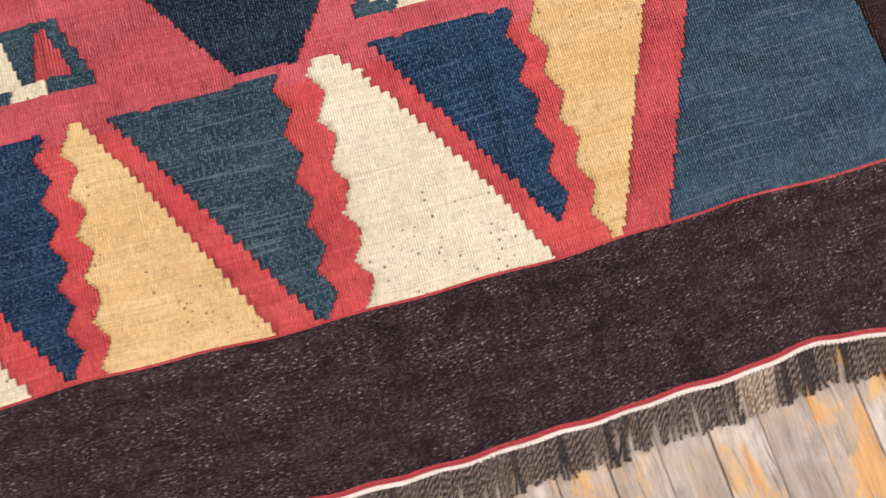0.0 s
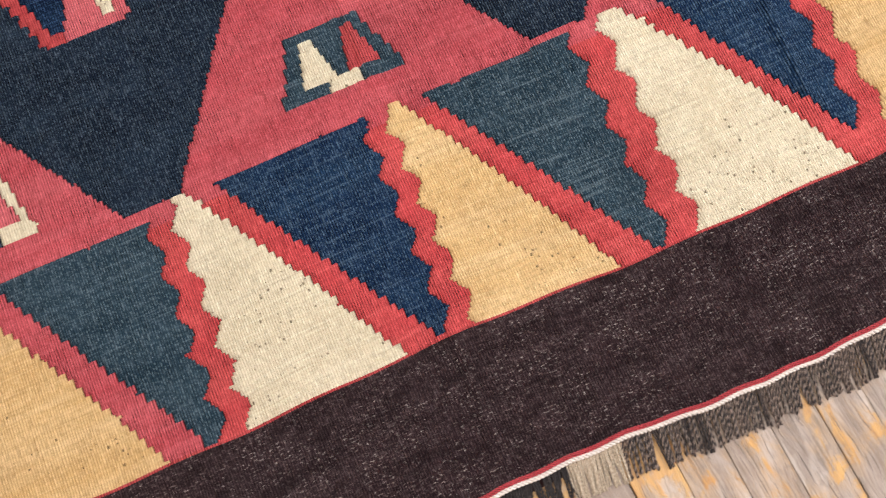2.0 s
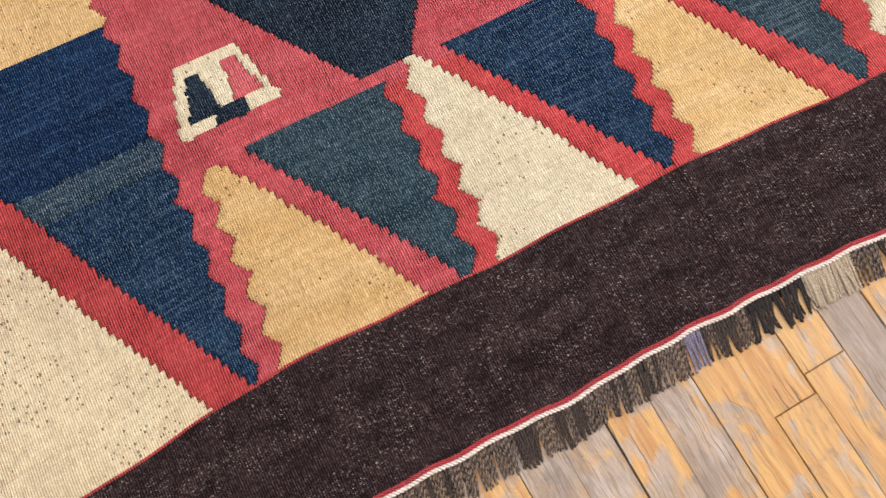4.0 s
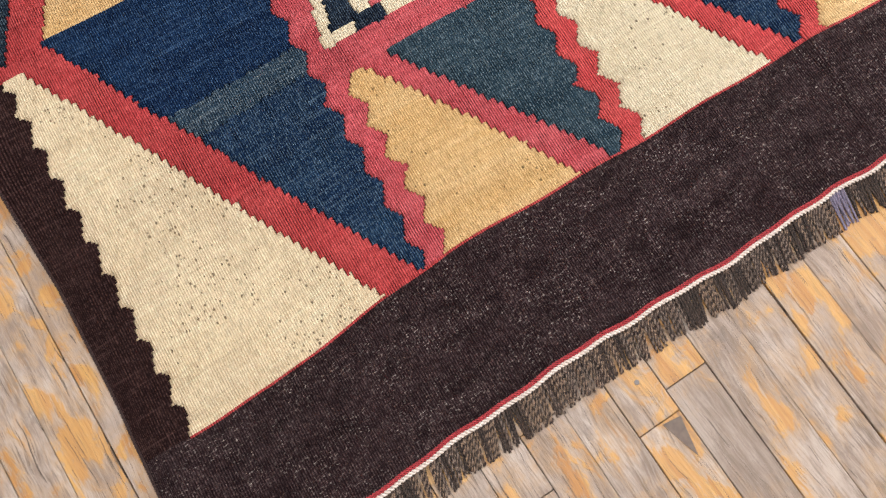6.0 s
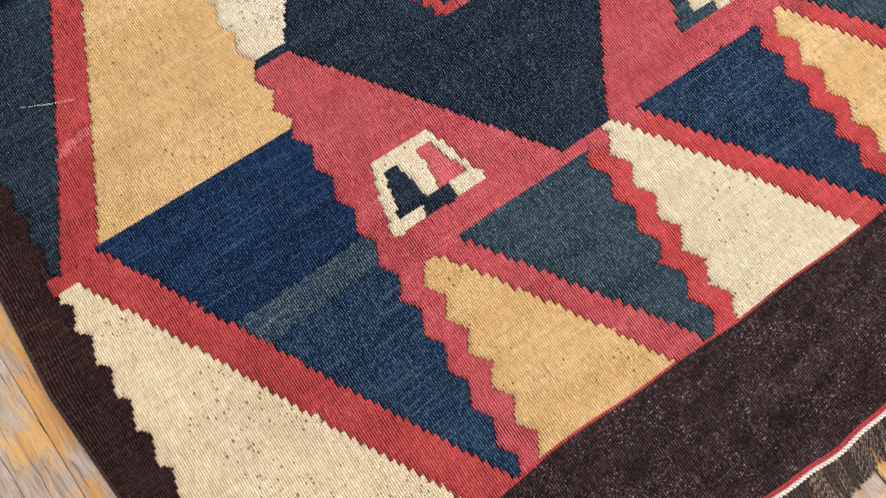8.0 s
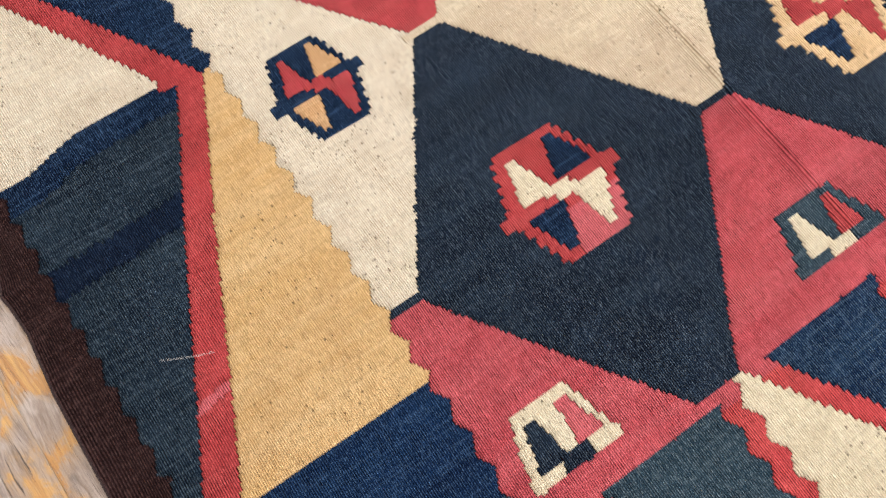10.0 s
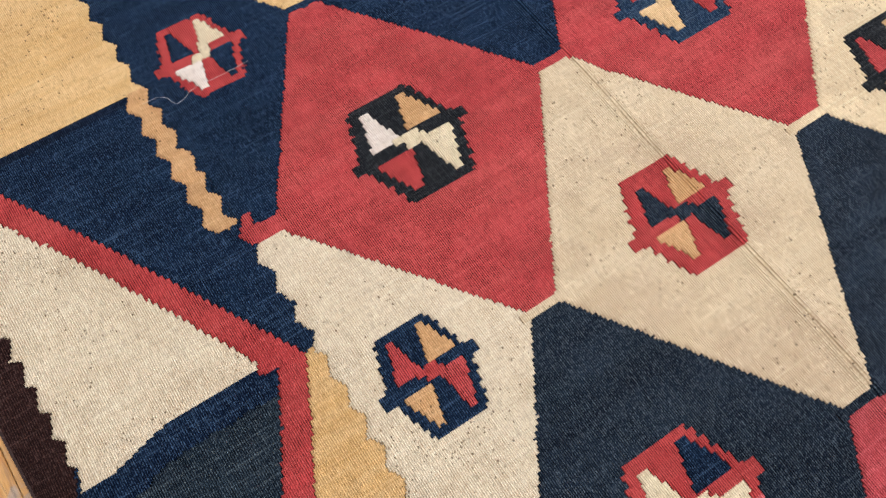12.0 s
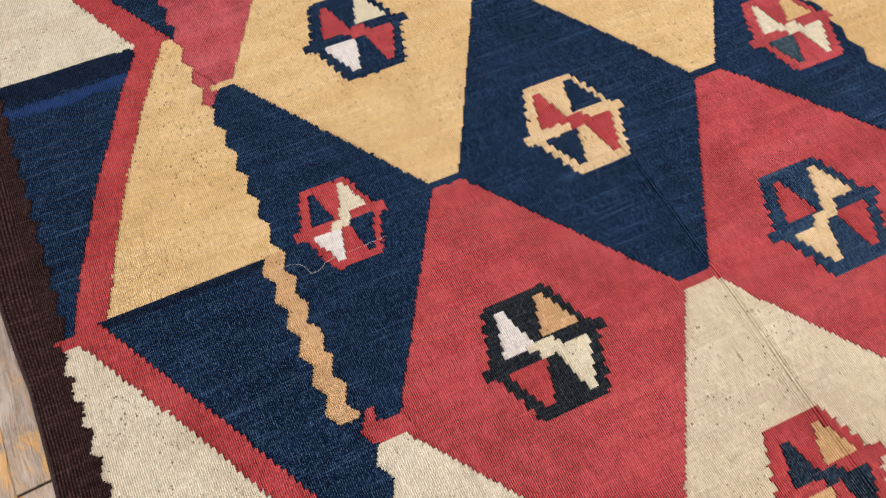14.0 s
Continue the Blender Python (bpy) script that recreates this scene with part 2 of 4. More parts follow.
BROWN = woven("dark_brown_wool", (0.02501, 0.01227, 0.01432), (0.04885, 0.02954, 0.0318), flecks=0.95, worn=0.7, bands=0.8, groove_shade=0.62, streaks=0.15, pale_colour=(0.115, 0.080, 0.082))
SIDE_BROWN = woven("side_brown_wool", (0.0216, 0.00882, 0.00882), (0.0378, 0.018, 0.0171), flecks=0.12, worn=0.75, groove_shade=0.7, pale_colour=(0.110, 0.060, 0.055))


def yarn_material(name, colour, other):
    k = Nodes(name)
    w = k.coord("Object")
    n = k.noise(w, 420.0, 2.0, 0.6)
    col = k.mix(k.ramp(n, 0.36, 0.66), colour, other)
    col = k.mix(k.math("MULTIPLY", k.random(), 0.4), col, scaled(other, 0.8))
    return k.finish(col, 0.95, n, 0.0004, 0.6)


CORD_WHITE = yarn_material("white_cotton_cord", (0.80, 0.74, 0.68), (0.66, 0.58, 0.52))
CORD_RED = yarn_material("red_wool_cord", (0.50, 0.055, 0.066), (0.32, 0.033, 0.040))
YARN_BROWN = yarn_material("brown_fringe_yarn", (0.011, 0.0075, 0.0065), (0.070, 0.048, 0.038))
YARN_GREY = yarn_material("grey_brown_fringe_yarn", (0.062, 0.043, 0.035), (0.25, 0.190, 0.152))
YARN_TAN = yarn_material("tan_fringe_yarn", (0.095, 0.062, 0.043), (0.29, 0.208, 0.148))
YARN_DARK = yarn_material("black_fringe_yarn", (0.010, 0.008, 0.008), (0.030, 0.023, 0.021))
YARN_CREAM = yarn_material("cream_fringe_yarn", (0.31, 0.245, 0.172), (0.47, 0.39, 0.29))
YARN_VIOLET = yarn_material("violet_fringe_yarn", (0.13, 0.115, 0.175), (0.24, 0.215, 0.29))
YARN_SELVEDGE = yarn_material("selvedge_yarn", (0.020, 0.010, 0.010), (0.038, 0.020, 0.018))


def board_material(name, bare, tint=(0.0, 0.0, 0.0)):
    """Old oak: golden varnish left in blotches over greyed wood. bare: how much of the varnish is gone, 0 to 1."""
    k = Nodes(name)
    rnd = k.random()
    shift = k.vec("MULTIPLY", k.vec("ADD", (0.0, 0.0, 0.0), rnd), (17.0, 31.0, 5.0))
    w = k.vec("ADD", k.coord("Object"), shift)
    bend = k.noise(k.vec("MULTIPLY", w, (17.0, 6.0, 9.0)), 1.0, 3.0)
    wavy = k.vec("ADD", w, k.vec("MULTIPLY", k.vec("ADD", (0.0, 0.0, 0.0), bend), (0.026, 0.0, 0.0)))
    ring = k.noise(k.vec("MULTIPLY", wavy, (95.0, 4.0, 30.0)), 1.0, 3.0, 0.6)
    grain = k.noise(k.vec("MULTIPLY", wavy, (360.0, 13.0, 60.0)), 1.0, 3.0, 0.65)
    fibre = k.noise(k.vec("MULTIPLY", wavy, (850.0, 40.0, 60.0)), 1.0, 2.0, 0.6)
    patch = k.noise(k.vec("MULTIPLY", w, (24.0, 13.0, 9.0)), 1.0, 6.0, 0.62, 0.5)
    crack = k.noise(k.vec("MULTIPLY", wavy, (520.0, 9.0, 40.0)), 1.0, 2.0, 0.6)
    dirt = k.noise(k.vec("MULTIPLY", w, (30.0, 18.0, 9.0)), 1.0, 6.0, 0.68)
    pale = k.noise(k.vec("MULTIPLY", k.vec("ADD", w, (3.0, 7.0, 0.0)), (22.0, 9.0, 9.0)), 1.0, 5.0, 0.62)
    grey = k.mix(k.ramp(ring, 0.32, 0.68), (0.195, 0.150, 0.118), (0.340, 0.284, 0.240))
    grey = k.mix(k.math("MULTIPLY", k.ramp(pale, 0.44, 0.64), 0.75), grey, (0.500, 0.442, 0.390))
    grey = k.mix(k.math("MULTIPLY", k.math("FRACT", k.math("MULTIPLY", rnd, 5.7)), 0.35), grey, (0.266, 0.181, 0.122))
    gold = k.mix(k.ramp(ring, 0.34, 0.68), (0.375, 0.165, 0.032), (0.525, 0.298, 0.078))
    gold = k.mix(k.math("MULTIPLY", k.math("FRACT", k.math("MULTIPLY", rnd, 7.31)), 0.5), gold, (0.530, 0.320, 0.115))
    frayed = k.math("ADD", k.math("MULTIPLY_ADD", grain, 0.10, patch), k.math("MULTIPLY_ADD", fibre, 0.09, -0.095))
    edge = 0.34 + 0.34 * bare
    kept = k.ramp(frayed, edge - 0.02, edge + 0.06)
    film = k.ramp(frayed, edge - 0.13, edge)
    col = k.mix(k.math("MULTIPLY", film, 0.45), grey, (0.414, 0.277, 0.152))
    col = k.mix(k.math("MULTIPLY", kept, 0.9), col, gold)
    col = k.mix(k.math("MULTIPLY", k.ramp(grain, 0.52, 0.66), k.math("MULTIPLY_ADD", kept, -0.16, 0.50)), col, (0.105, 0.083, 0.061))
    col = k.mix(k.math("MULTIPLY", k.ramp(fibre, 0.53, 0.64), k.math("MULTIPLY_ADD", kept, -0.14, 0.30)), col, (0.126, 0.092, 0.070))
    col = k.mix(k.math("MULTIPLY", k.ramp(k.math("SUBTRACT", 1.0, fibre), 0.54, 0.66), k.math("MULTIPLY_ADD", kept, -0.18, 0.28)), col, (0.444, 0.392, 0.344))
    col = k.mix(k.math("MULTIPLY", k.ramp(crack, 0.655, 0.675), 0.9), col, (0.05, 0.036, 0.028))
    col = k.mix(k.math("MULTIPLY", k.ramp(dirt, 0.57, 0.70), 0.55), col, (0.141, 0.115, 0.100))
    if any(tint):
        col = k.mix(0.35, col, tint)
    rough = k.math("MULTIPLY_ADD", kept, -0.20, 0.66)
    h = k.math("ADD", k.math("MULTIPLY", grain, -0.7), k.math("ADD", k.math("MULTIPLY", fibre, -0.3), k.math("MULTIPLY", kept, 0.35)))
    return k.finish(col, rough, h, 0.0016, 1.0)


def plain_material(name, colour, other, rough=0.85, scale=14.0):
    k = Nodes(name)
    n = k.noise(k.coord("Object"), scale, 5.0, 0.6)
    return k.finish(k.mix(n, colour, other), rough, n, 0.001, 0.3)


BOARDWOOD = {
    "bare": board_material("bare_grey_oak", 0.88, (0.215, 0.175, 0.145)), "thin": board_material("mostly_worn_oak", 0.66),
    "patchy": board_material("worn_varnished_oak", 0.47), "sound": board_material("golden_varnished_oak", 0.27),
}
SUBFLOOR = plain_material("dark_subfloor", (0.030, 0.022, 0.016), (0.05, 0.04, 0.03))
PLASTER = plain_material("white_wall_plaster", (0.74, 0.71, 0.66), (0.80, 0.78, 0.74))
CEILING_PAINT = plain_material("white_ceiling_paint", (0.78, 0.77, 0.74), (0.82, 0.81, 0.79))
STEEL = plain_material("dull_steel", (0.13, 0.12, 0.12), (0.20, 0.19, 0.185), 0.6, 200.0)
SPLIT_WOOD = plain_material("dark_split_wood", (0.075, 0.060, 0.054), (0.21, 0.165, 0.135), 0.8, 90.0)
THREAD = plain_material("pale_cotton_thread", (0.50, 0.48, 0.46), (0.62, 0.60, 0.57))


# ---- building helpers ----
def part(name, bm, material, parent, label=""):
    me = bpy.data.meshes.new(name)
    bm.to_mesh(me)
    bm.free()
    me.materials.append(material)
    ob = new(name, me)
    ob.parent = parent
    if label:
        tagged(ob, label)
    return ob


def box(bm, x0, y0, z0, x1, y1, z1):
    m = Matrix.Translation(((x0 + x1) / 2, (y0 + y1) / 2, (z0 + z1) / 2)) @ Matrix.Diagonal((x1 - x0, y1 - y0, z1 - z0, 1))
    bmesh.ops.create_cube(bm, size=1.0, matrix=m)


def tube(bm, points, radius, sides=5, taper=1.0):
    """A round strand along points, thinning towards its end."""
    rings, n = [], len(points)
    for i, p in enumerate(points):
        d = (points[min(i + 1, n - 1)] - points[max(i - 1, 0)]).normalized()
        a = d.orthogonal().normalized() if abs(d.z) > 0.9 else d.cross(Vector((0, 0, 1))).normalized()
        b = d.cross(a)
        r = radius * (1 + (taper - 1) * i / (n - 1))
        rings.append([bm.verts.new(p + r * (math.cos(t) * a + math.sin(t) * b)) for t in (2 * math.pi * s / sides for s in range(sides))])
    for one, two in zip(rings, rings[1:]):
        for s in range(sides):
            f = bm.faces.new((one[s], one[(s + 1) % sides], two[(s + 1) % sides], two[s]))
            f.smooth = True
    bm.faces.new(rings[0][::-1])
    bm.faces.new(rings[-1])


# ---- the room ----
def wall(name, x0, y0, x1, y1, hole=None):
    """A wall 0.2 m thick; hole: along-start, along-end, sill, head of an assumed window opening."""
    bm = bmesh.new()
    if hole is None:
        box(bm, x0, y0, 0, x1, y1, 2.7)
    else:
        a, b, low, high = hole
        box(bm, x0, y0, 0, x1, a, 2.7)
        box(bm, x0, b, 0, x1, y1, 2.7)
        box(bm, x0, a, 0, x1, b, low)
        box(bm, x0, a, high, x1, b, 2.7)
    ob = part(name, bm, PLASTER, None)
    return tagged(ob, "plain white plaster wall of the room", "wall", kind="structure")


wall("wall_west", -2.7, -2.4, -2.5, 4.8)
wall("wall_east", 4.6, -2.4, 4.8, 4.8, (-0.2, 2.0, 0.85, 2.35))
wall("wall_south", -2.5, -2.4, 4.6, -2.2)
wall("wall_north", -2.5, 4.6, 4.6, 4.8)
bm = bmesh.new()
box(bm, -2.7, -2.4, 2.7, 4.8, 4.8, 2.85)
tagged(part("ceiling", bm, CEILING_PAINT, None), "plain white painted ceiling", "ceiling", kind="structure")

# ---- the rug's pattern ----
# Plan in metres: x along the fringed end, y along the rug. The weave is a little skewed, so each place moves by drift().
X0, X1, Y0, Y1 = 0.028, 2.156, 0.024, 3.40
BAND_TOP = 0.221
SKEW_Y = (0.0, 0.55, 0.89, 1.27, 1.60, 1.97, 2.35, 2.75, 3.4)
SKEW_X = (0.0, 0.0, -0.002, -0.015, -0.027, -0.051, -0.070, -0.085, -0.10)
END_X = (0.0, 0.10, 0.22, 0.40, 0.50, 0.80, 1.10, 1.30, 1.65, 1.88, 2.15)
END_Y = (-0.045, -0.041, -0.036, -0.011, 0.0, 0.0, 0.008, 0.0, 0.0, 0.009, 0.007)
EDGE_Y = (0.0, 0.30, 0.46, 0.63, 1.05, 1.15, 1.22, 1.30, 1.41, 1.55, 1.70, 1.88, 2.05, 3.4)
EDGE_X = (0.038, 0.038, 0.034, 0.016, 0.020, 0.029, 0.024, 0.038, 0.035, 0.026, 0.013, 0.015, 0.002, 0.0)


LOW_X = (0.0, 0.28, 0.434, 0.61, 0.785, 0.93, 0.976, 1.036, 1.149, 1.258, 1.405, 1.53, 1.67, 1.81, 1.919, 2.0, 2.15)
LOW_Y = (-0.040, -0.021, -0.009, 0.002, 0.001, 0.008, 0.0126, 0.008, 0.0115, 0.006, -0.002, 0.0, 0.0035, 0.0085, 0.0175, 0.0085, 0.006)


def smooth(t):
    t = np.clip(t, 0, 1)
    return t * t * (3 - 2 * t)


WAVES = [(random.uniform(3, 9) * random.choice((-1, 1)), random.uniform(3, 8), random.uniform(0, 6.3), random.uniform(0.3, 1.0)) for _ in range(9)]


RIPPLES = [(random.uniform(8, 34) * random.choice((-1, 1)), random.uniform(6, 30), random.uniform(0, 6.3)) for _ in range(5)]


def lie(x, y):
    """How high the rug's upper face lies: slack ripples, and the fold lines along its middle."""
    z = 0.0075 + 0.0014 * sum(a * np.sin(p * x + q * y + r) for p, q, r, a in WAVES) / 2.2
    z = z + 0.0006 * sum(np.sin(p * x + q * y + r) for p, q, r in RIPPLES)
    for cx, tilt, y0, y1, high, wide in ((1.104, -0.030, 0.50, 1.98, 0.0072, 0.015), (1.100, -0.030, 0.52, 1.98, -0.0074, 0.0036), (1.118, -0.040, 0.80, 1.62, 0.0022, 0.004), (1.655, 0.0, 0.25, 0.62, 0.0050, 0.007), (0.60, -0.10, 1.38, 1.66, 0.0040, 0.006), (1.60, 0.05, 1.75, 2.3, 0.003, 0.006), (1.11, 0.0, -0.02, 0.32, 0.0035, 0.011), (1.19, -0.05, -0.02, 0.30, 0.0028, 0.013)):
        along = smooth((y - y0) / 0.12) * smooth((y1 - y) / 0.12)
        z = z + high * along * np.exp(-(((x - cx - tilt * (y - 1.2) + 0.03 * (y - 1.2) ** 2) / wide) ** 2))
    z = z + 0.0022 * np.exp(-(((y - 0.212) / 0.02) ** 2)) * (0.5 + 0.5 * np.sin(11 * x))
    z = z + 0.0055 * np.exp(-(((y - 1.216 - 0.06 * x) / 0.013) ** 2)) * smooth((0.26 - x) / 0.2)
    return np.maximum(z, 0.0045)


def drift(x, y):
    """From the plan to the place on the floor."""
    x, y = np.asarray(x, float), np.asarray(y, float)
    edge = np.interp(y, EDGE_Y, EDGE_X)
    x = np.where(x < 0.06, 0.06 - (0.06 - x) * (0.06 - edge) / (0.06 - X0), x)
    out = x + np.interp(y, SKEW_Y, SKEW_X)
    low = np.clip((BAND_TOP - y) / (BAND_TOP - Y0), 0, 1)
    end = np.interp(x, END_X, END_Y) * (1 - low) + np.interp(x, LOW_X, LOW_Y) * low
    end = end + 0.0012 * np.sin(37 * x) * smooth((0.4 - y) / 0.2) + 0.0009 * np.sin(83 * x + 1) * low
    up = y + end * smooth((0.75 - y) / 0.5)
    return out, up


STEP = RIB
NX, NY = int(round((X1 - X0) / STEP)), int(round((Y1 - Y0) / STEP))
gx = X0 + (np.arange(NX) + 0.5) * STEP
gy = Y0 + (np.arange(NY) + 0.5) * STEP
GX, GY = np.meshgrid(gx, gy)
ids = np.zeros((NY, NX), np.int32)
patches = []


def paint(mask, name, material, label="", parent=None):
    """Weave a new patch over the cells in mask. Returns its number."""
    patches.append((name, material, label, parent))
    ids[mask] = len(patches)
    return len(patches)


def stairs(step, y=None):
    """The height of each cell, held over a stair of that step."""
    y = GY if y is None else y
    return (np.floor(y / step) + 0.5) * step


def line(x0, y0, x1, y1, step=0.0125):
    """The x of a slanting stepped edge at each cell."""
    return x0 + (stairs(step) - y0) * (x1 - x0) / (y1 - y0)


def teeth(mid, deep, pitch, y0=0.0, notch=0.5):
    """The x of a toothed upright edge: out over a share notch of the pitch, and back."""
    t = np.mod((GY - y0) / pitch, 1.0)
    return mid + deep * (np.where(t < notch, t / notch, (1 - t) / (1 - notch)) - 0.5)


def inside(y0, y1, left, right):
    return (GY > y0) & (GY <= y1) & (GX > left) & (GX <= right)


def slab(y0, y1, l0, r0, l1, r1, step=0.0125):
    """A stepped four-sided shape from its lower (l0, r0) to its upper (l1, r1) edge."""
    return inside(y0, y1, line(l0, y0, l1, y1, step), line(r0, y0, r1, y1, step))


BASE = 0.221
RAG = np.repeat(np.random.RandomState(3).normal(0, 0.0013, NX // 4 + 1), 4)[:NX][None, :] + np.random.RandomState(4).normal(0, 0.0010, (1, NX))
MID = (X0 + X1) / 2
paint(GX < MID, "side_band", SIDE_BROWN)
paint(GX >= MID, "side_band", SIDE_BROWN)
edge_mid = np.interp(GY, (0.7, 0.8, 1.25, 1.5, 1.95, 2.2, 2.45), (0.4625, 0.461, 0.467, 0.469, 0.460, 0.457, 0.442))
left_edge = np.select([GY < 0.777, GY < 1.37, GY < 1.60], [teeth(edge_mid, 0.016, 0.0543, 0.212, 0.58), teeth(edge_mid, 0.015, 0.0525, 0.806, 0.5), teeth(edge_mid, 0.016, 0.0585, 1.375, 0.5)], teeth(edge_mid, 0.015, 0.0576, 1.978, 0.6))
right_edge = teeth(1.716 - 0.022 * (GY - 0.22), 0.0165, 0.0622, 0.2603, 0.51)
field = (GX > left_edge) & (GX < right_edge) & (GY > BASE)
GROUND = paint(field, "red_ground", FIELD_RED, "faded madder-red ground")

# the lattice of six-sided fields; where four of them meet, a short neck joins the two beside it
COLS = (0.491, 0.788, 1.080, 1.370, 1.662)
ROWS = (0.540, 0.883, 1.252, 1.612, 1.974, 2.352, 2.790, 3.12)
ROW_WOOL = (None, NAVY, CREAM, RED, BLUE, PALE_OCHRE, FIELD_RED, NAVY)
KNOTS = {
    (1, 0): (0.788, 0.5245, 0.037, 0.0065), (3, 0): (1.370, 0.539, 0.040, 0.0065),
    (0, 1): (0.492, 0.877, 0.026, 0.0075), (2, 1): (1.080, 0.882, 0.029, 0.0070),
    (1, 2): (0.787, 1.2475, 0.028, 0.0070), (3, 2): (1.370, 1.277, 0.034, 0.0080),
    (0, 3): (0.498, 1.591, 0.024, 0.0140), (2, 3): (1.078, 1.614, 0.030, 0.0090),
    (1, 4): (0.787, 1.969, 0.031, 0.0080), (3, 4): (1.366, 1.992, 0.030, 0.0090),
    (4, 3): (1.700, 1.612, 0.032, 0.0080),
    (0, 5): (0.497, 2.350, 0.017, 0.0080), (2, 5): (1.080, 2.370, 0.036, 0.0080),
}


def knot(i, j):
    """Where four fields meet: middle, half width and half height of the neck."""
    if (i, j) in KNOTS:
        return KNOTS[i, j]
    x = COLS[i] if 0 <= i < 5 else COLS[0] - 0.29 if i < 0 else COLS[4] + 0.29
    return x, ROWS[j] if j < 8 else ROWS[7] + 0.36, 0.030, 0.0075


def six_sided(i, j):
    """The cells of the field in column i and row j of the lattice."""
    lx, ly, lw, ln = knot(i - 1, j)
    rx, ry, rw, rn = knot(i + 1, j)
    tx, ty, tw, tn = knot(i, j + 1)
    bx, by, bw, bn = knot(i, j - 1)
    y = stairs(0.0068)

    def side(x, y0, n, w, sign):
        up = np.clip((y - y0 - n) / (ty - tn - y0 - n), 0, 1)
        down = np.clip((y0 - n - y) / (y0 - n - by - bn), 0, 1)
        return np.where(y > y0, x + sign * w + up * (tx - sign * tw - x - sign * w), x + sign * w + down * (bx - sign * bw - x - sign * w))

    return (GX > side(lx, ly, ln, lw, 1)) & (GX < side(rx, ry, rn, rw, -1)) & (GY > by + bn) & (GY < ty - tn) & field


cells = {}
for j in range(1, 8):
    for i in range(5):
        if (i + j) % 2 == 0:
            wool = BUFF if (j == 2 and i == 2) else PALE_CREAM if (j == 2 and i == 0) else ROW_WOOL[j]
            cells[i, j] = paint(six_sided(i, j), "hexagon_field", wool)
for j in range(1, 8):
    for i in range(5):
        if (i + j) % 2 == 1:
            near = cells.get((i + 1, j)) or cells.get((i - 1, j))
            x, y, w, n = knot(i, j)
            ids[field & (np.abs(GX - x) < w + 0.012) & (np.abs(GY - y) < n)] = near

paint(field & (GY < 0.50 + 0.016 * (GX - 0.5)) & (GX > 0.748), "zigzag_ground", CORAL)
# the toothed end: upright teeth, hanging teeth between them, one red line under all
for x0, x1, top, head, foot, pitch, notch, swell, wool in ((0.491, 0.705, 0.507, 0.038, 0.221, 0.0520, 0.50, 0.004, YELLOW), (0.802, 1.018, 0.531, 0.032, 0.2245, 0.0535, 0.50, 0.004, IVORY), (1.104, 1.308, 0.534, 0.030, 0.2290, 0.0540, 0.58, 0.003, PALE_OCHRE), (1.417, 1.650, 0.541, 0.040, 0.2213, 0.0600, 0.57, 0.013, IVORY)):
    run = np.clip((stairs(0.0125) - BASE) / (top - BASE), 0, 1)
    slant = x1 + (x0 + head - x1) * run + swell * np.sin(np.pi * run)
    shape = inside(BASE, top, teeth(x0 + 0.008, 0.018, pitch, foot, notch), slant)
    shape &= ~((GY > top - 0.012) & (GX < x0 + 0.010))
    paint(shape, "upright_tooth", wool)
for x0, x1, top, low, foot, pitch, wool in ((0.563, 0.779, 0.515, 0.217, 0.2235, 0.0545, TEAL), (0.871, 1.082, 0.529, 0.224, 0.2285, 0.0538, MARINE), (1.165, 1.382, 0.533, 0.217, 0.2235, 0.058, TEAL), (1.501, 1.682, 0.545, 0.262, 0.2646, 0.0607, MARINE)):
    slope = top + (GX - x1) * 0.012
    shape = inside(low, 0.6, line(x0, top, x1 - 0.018, low), teeth(x1 - 0.003, 0.018, pitch, foot, 0.46)) & (GY < slope)
    paint(shape, "hanging_tooth", wool)


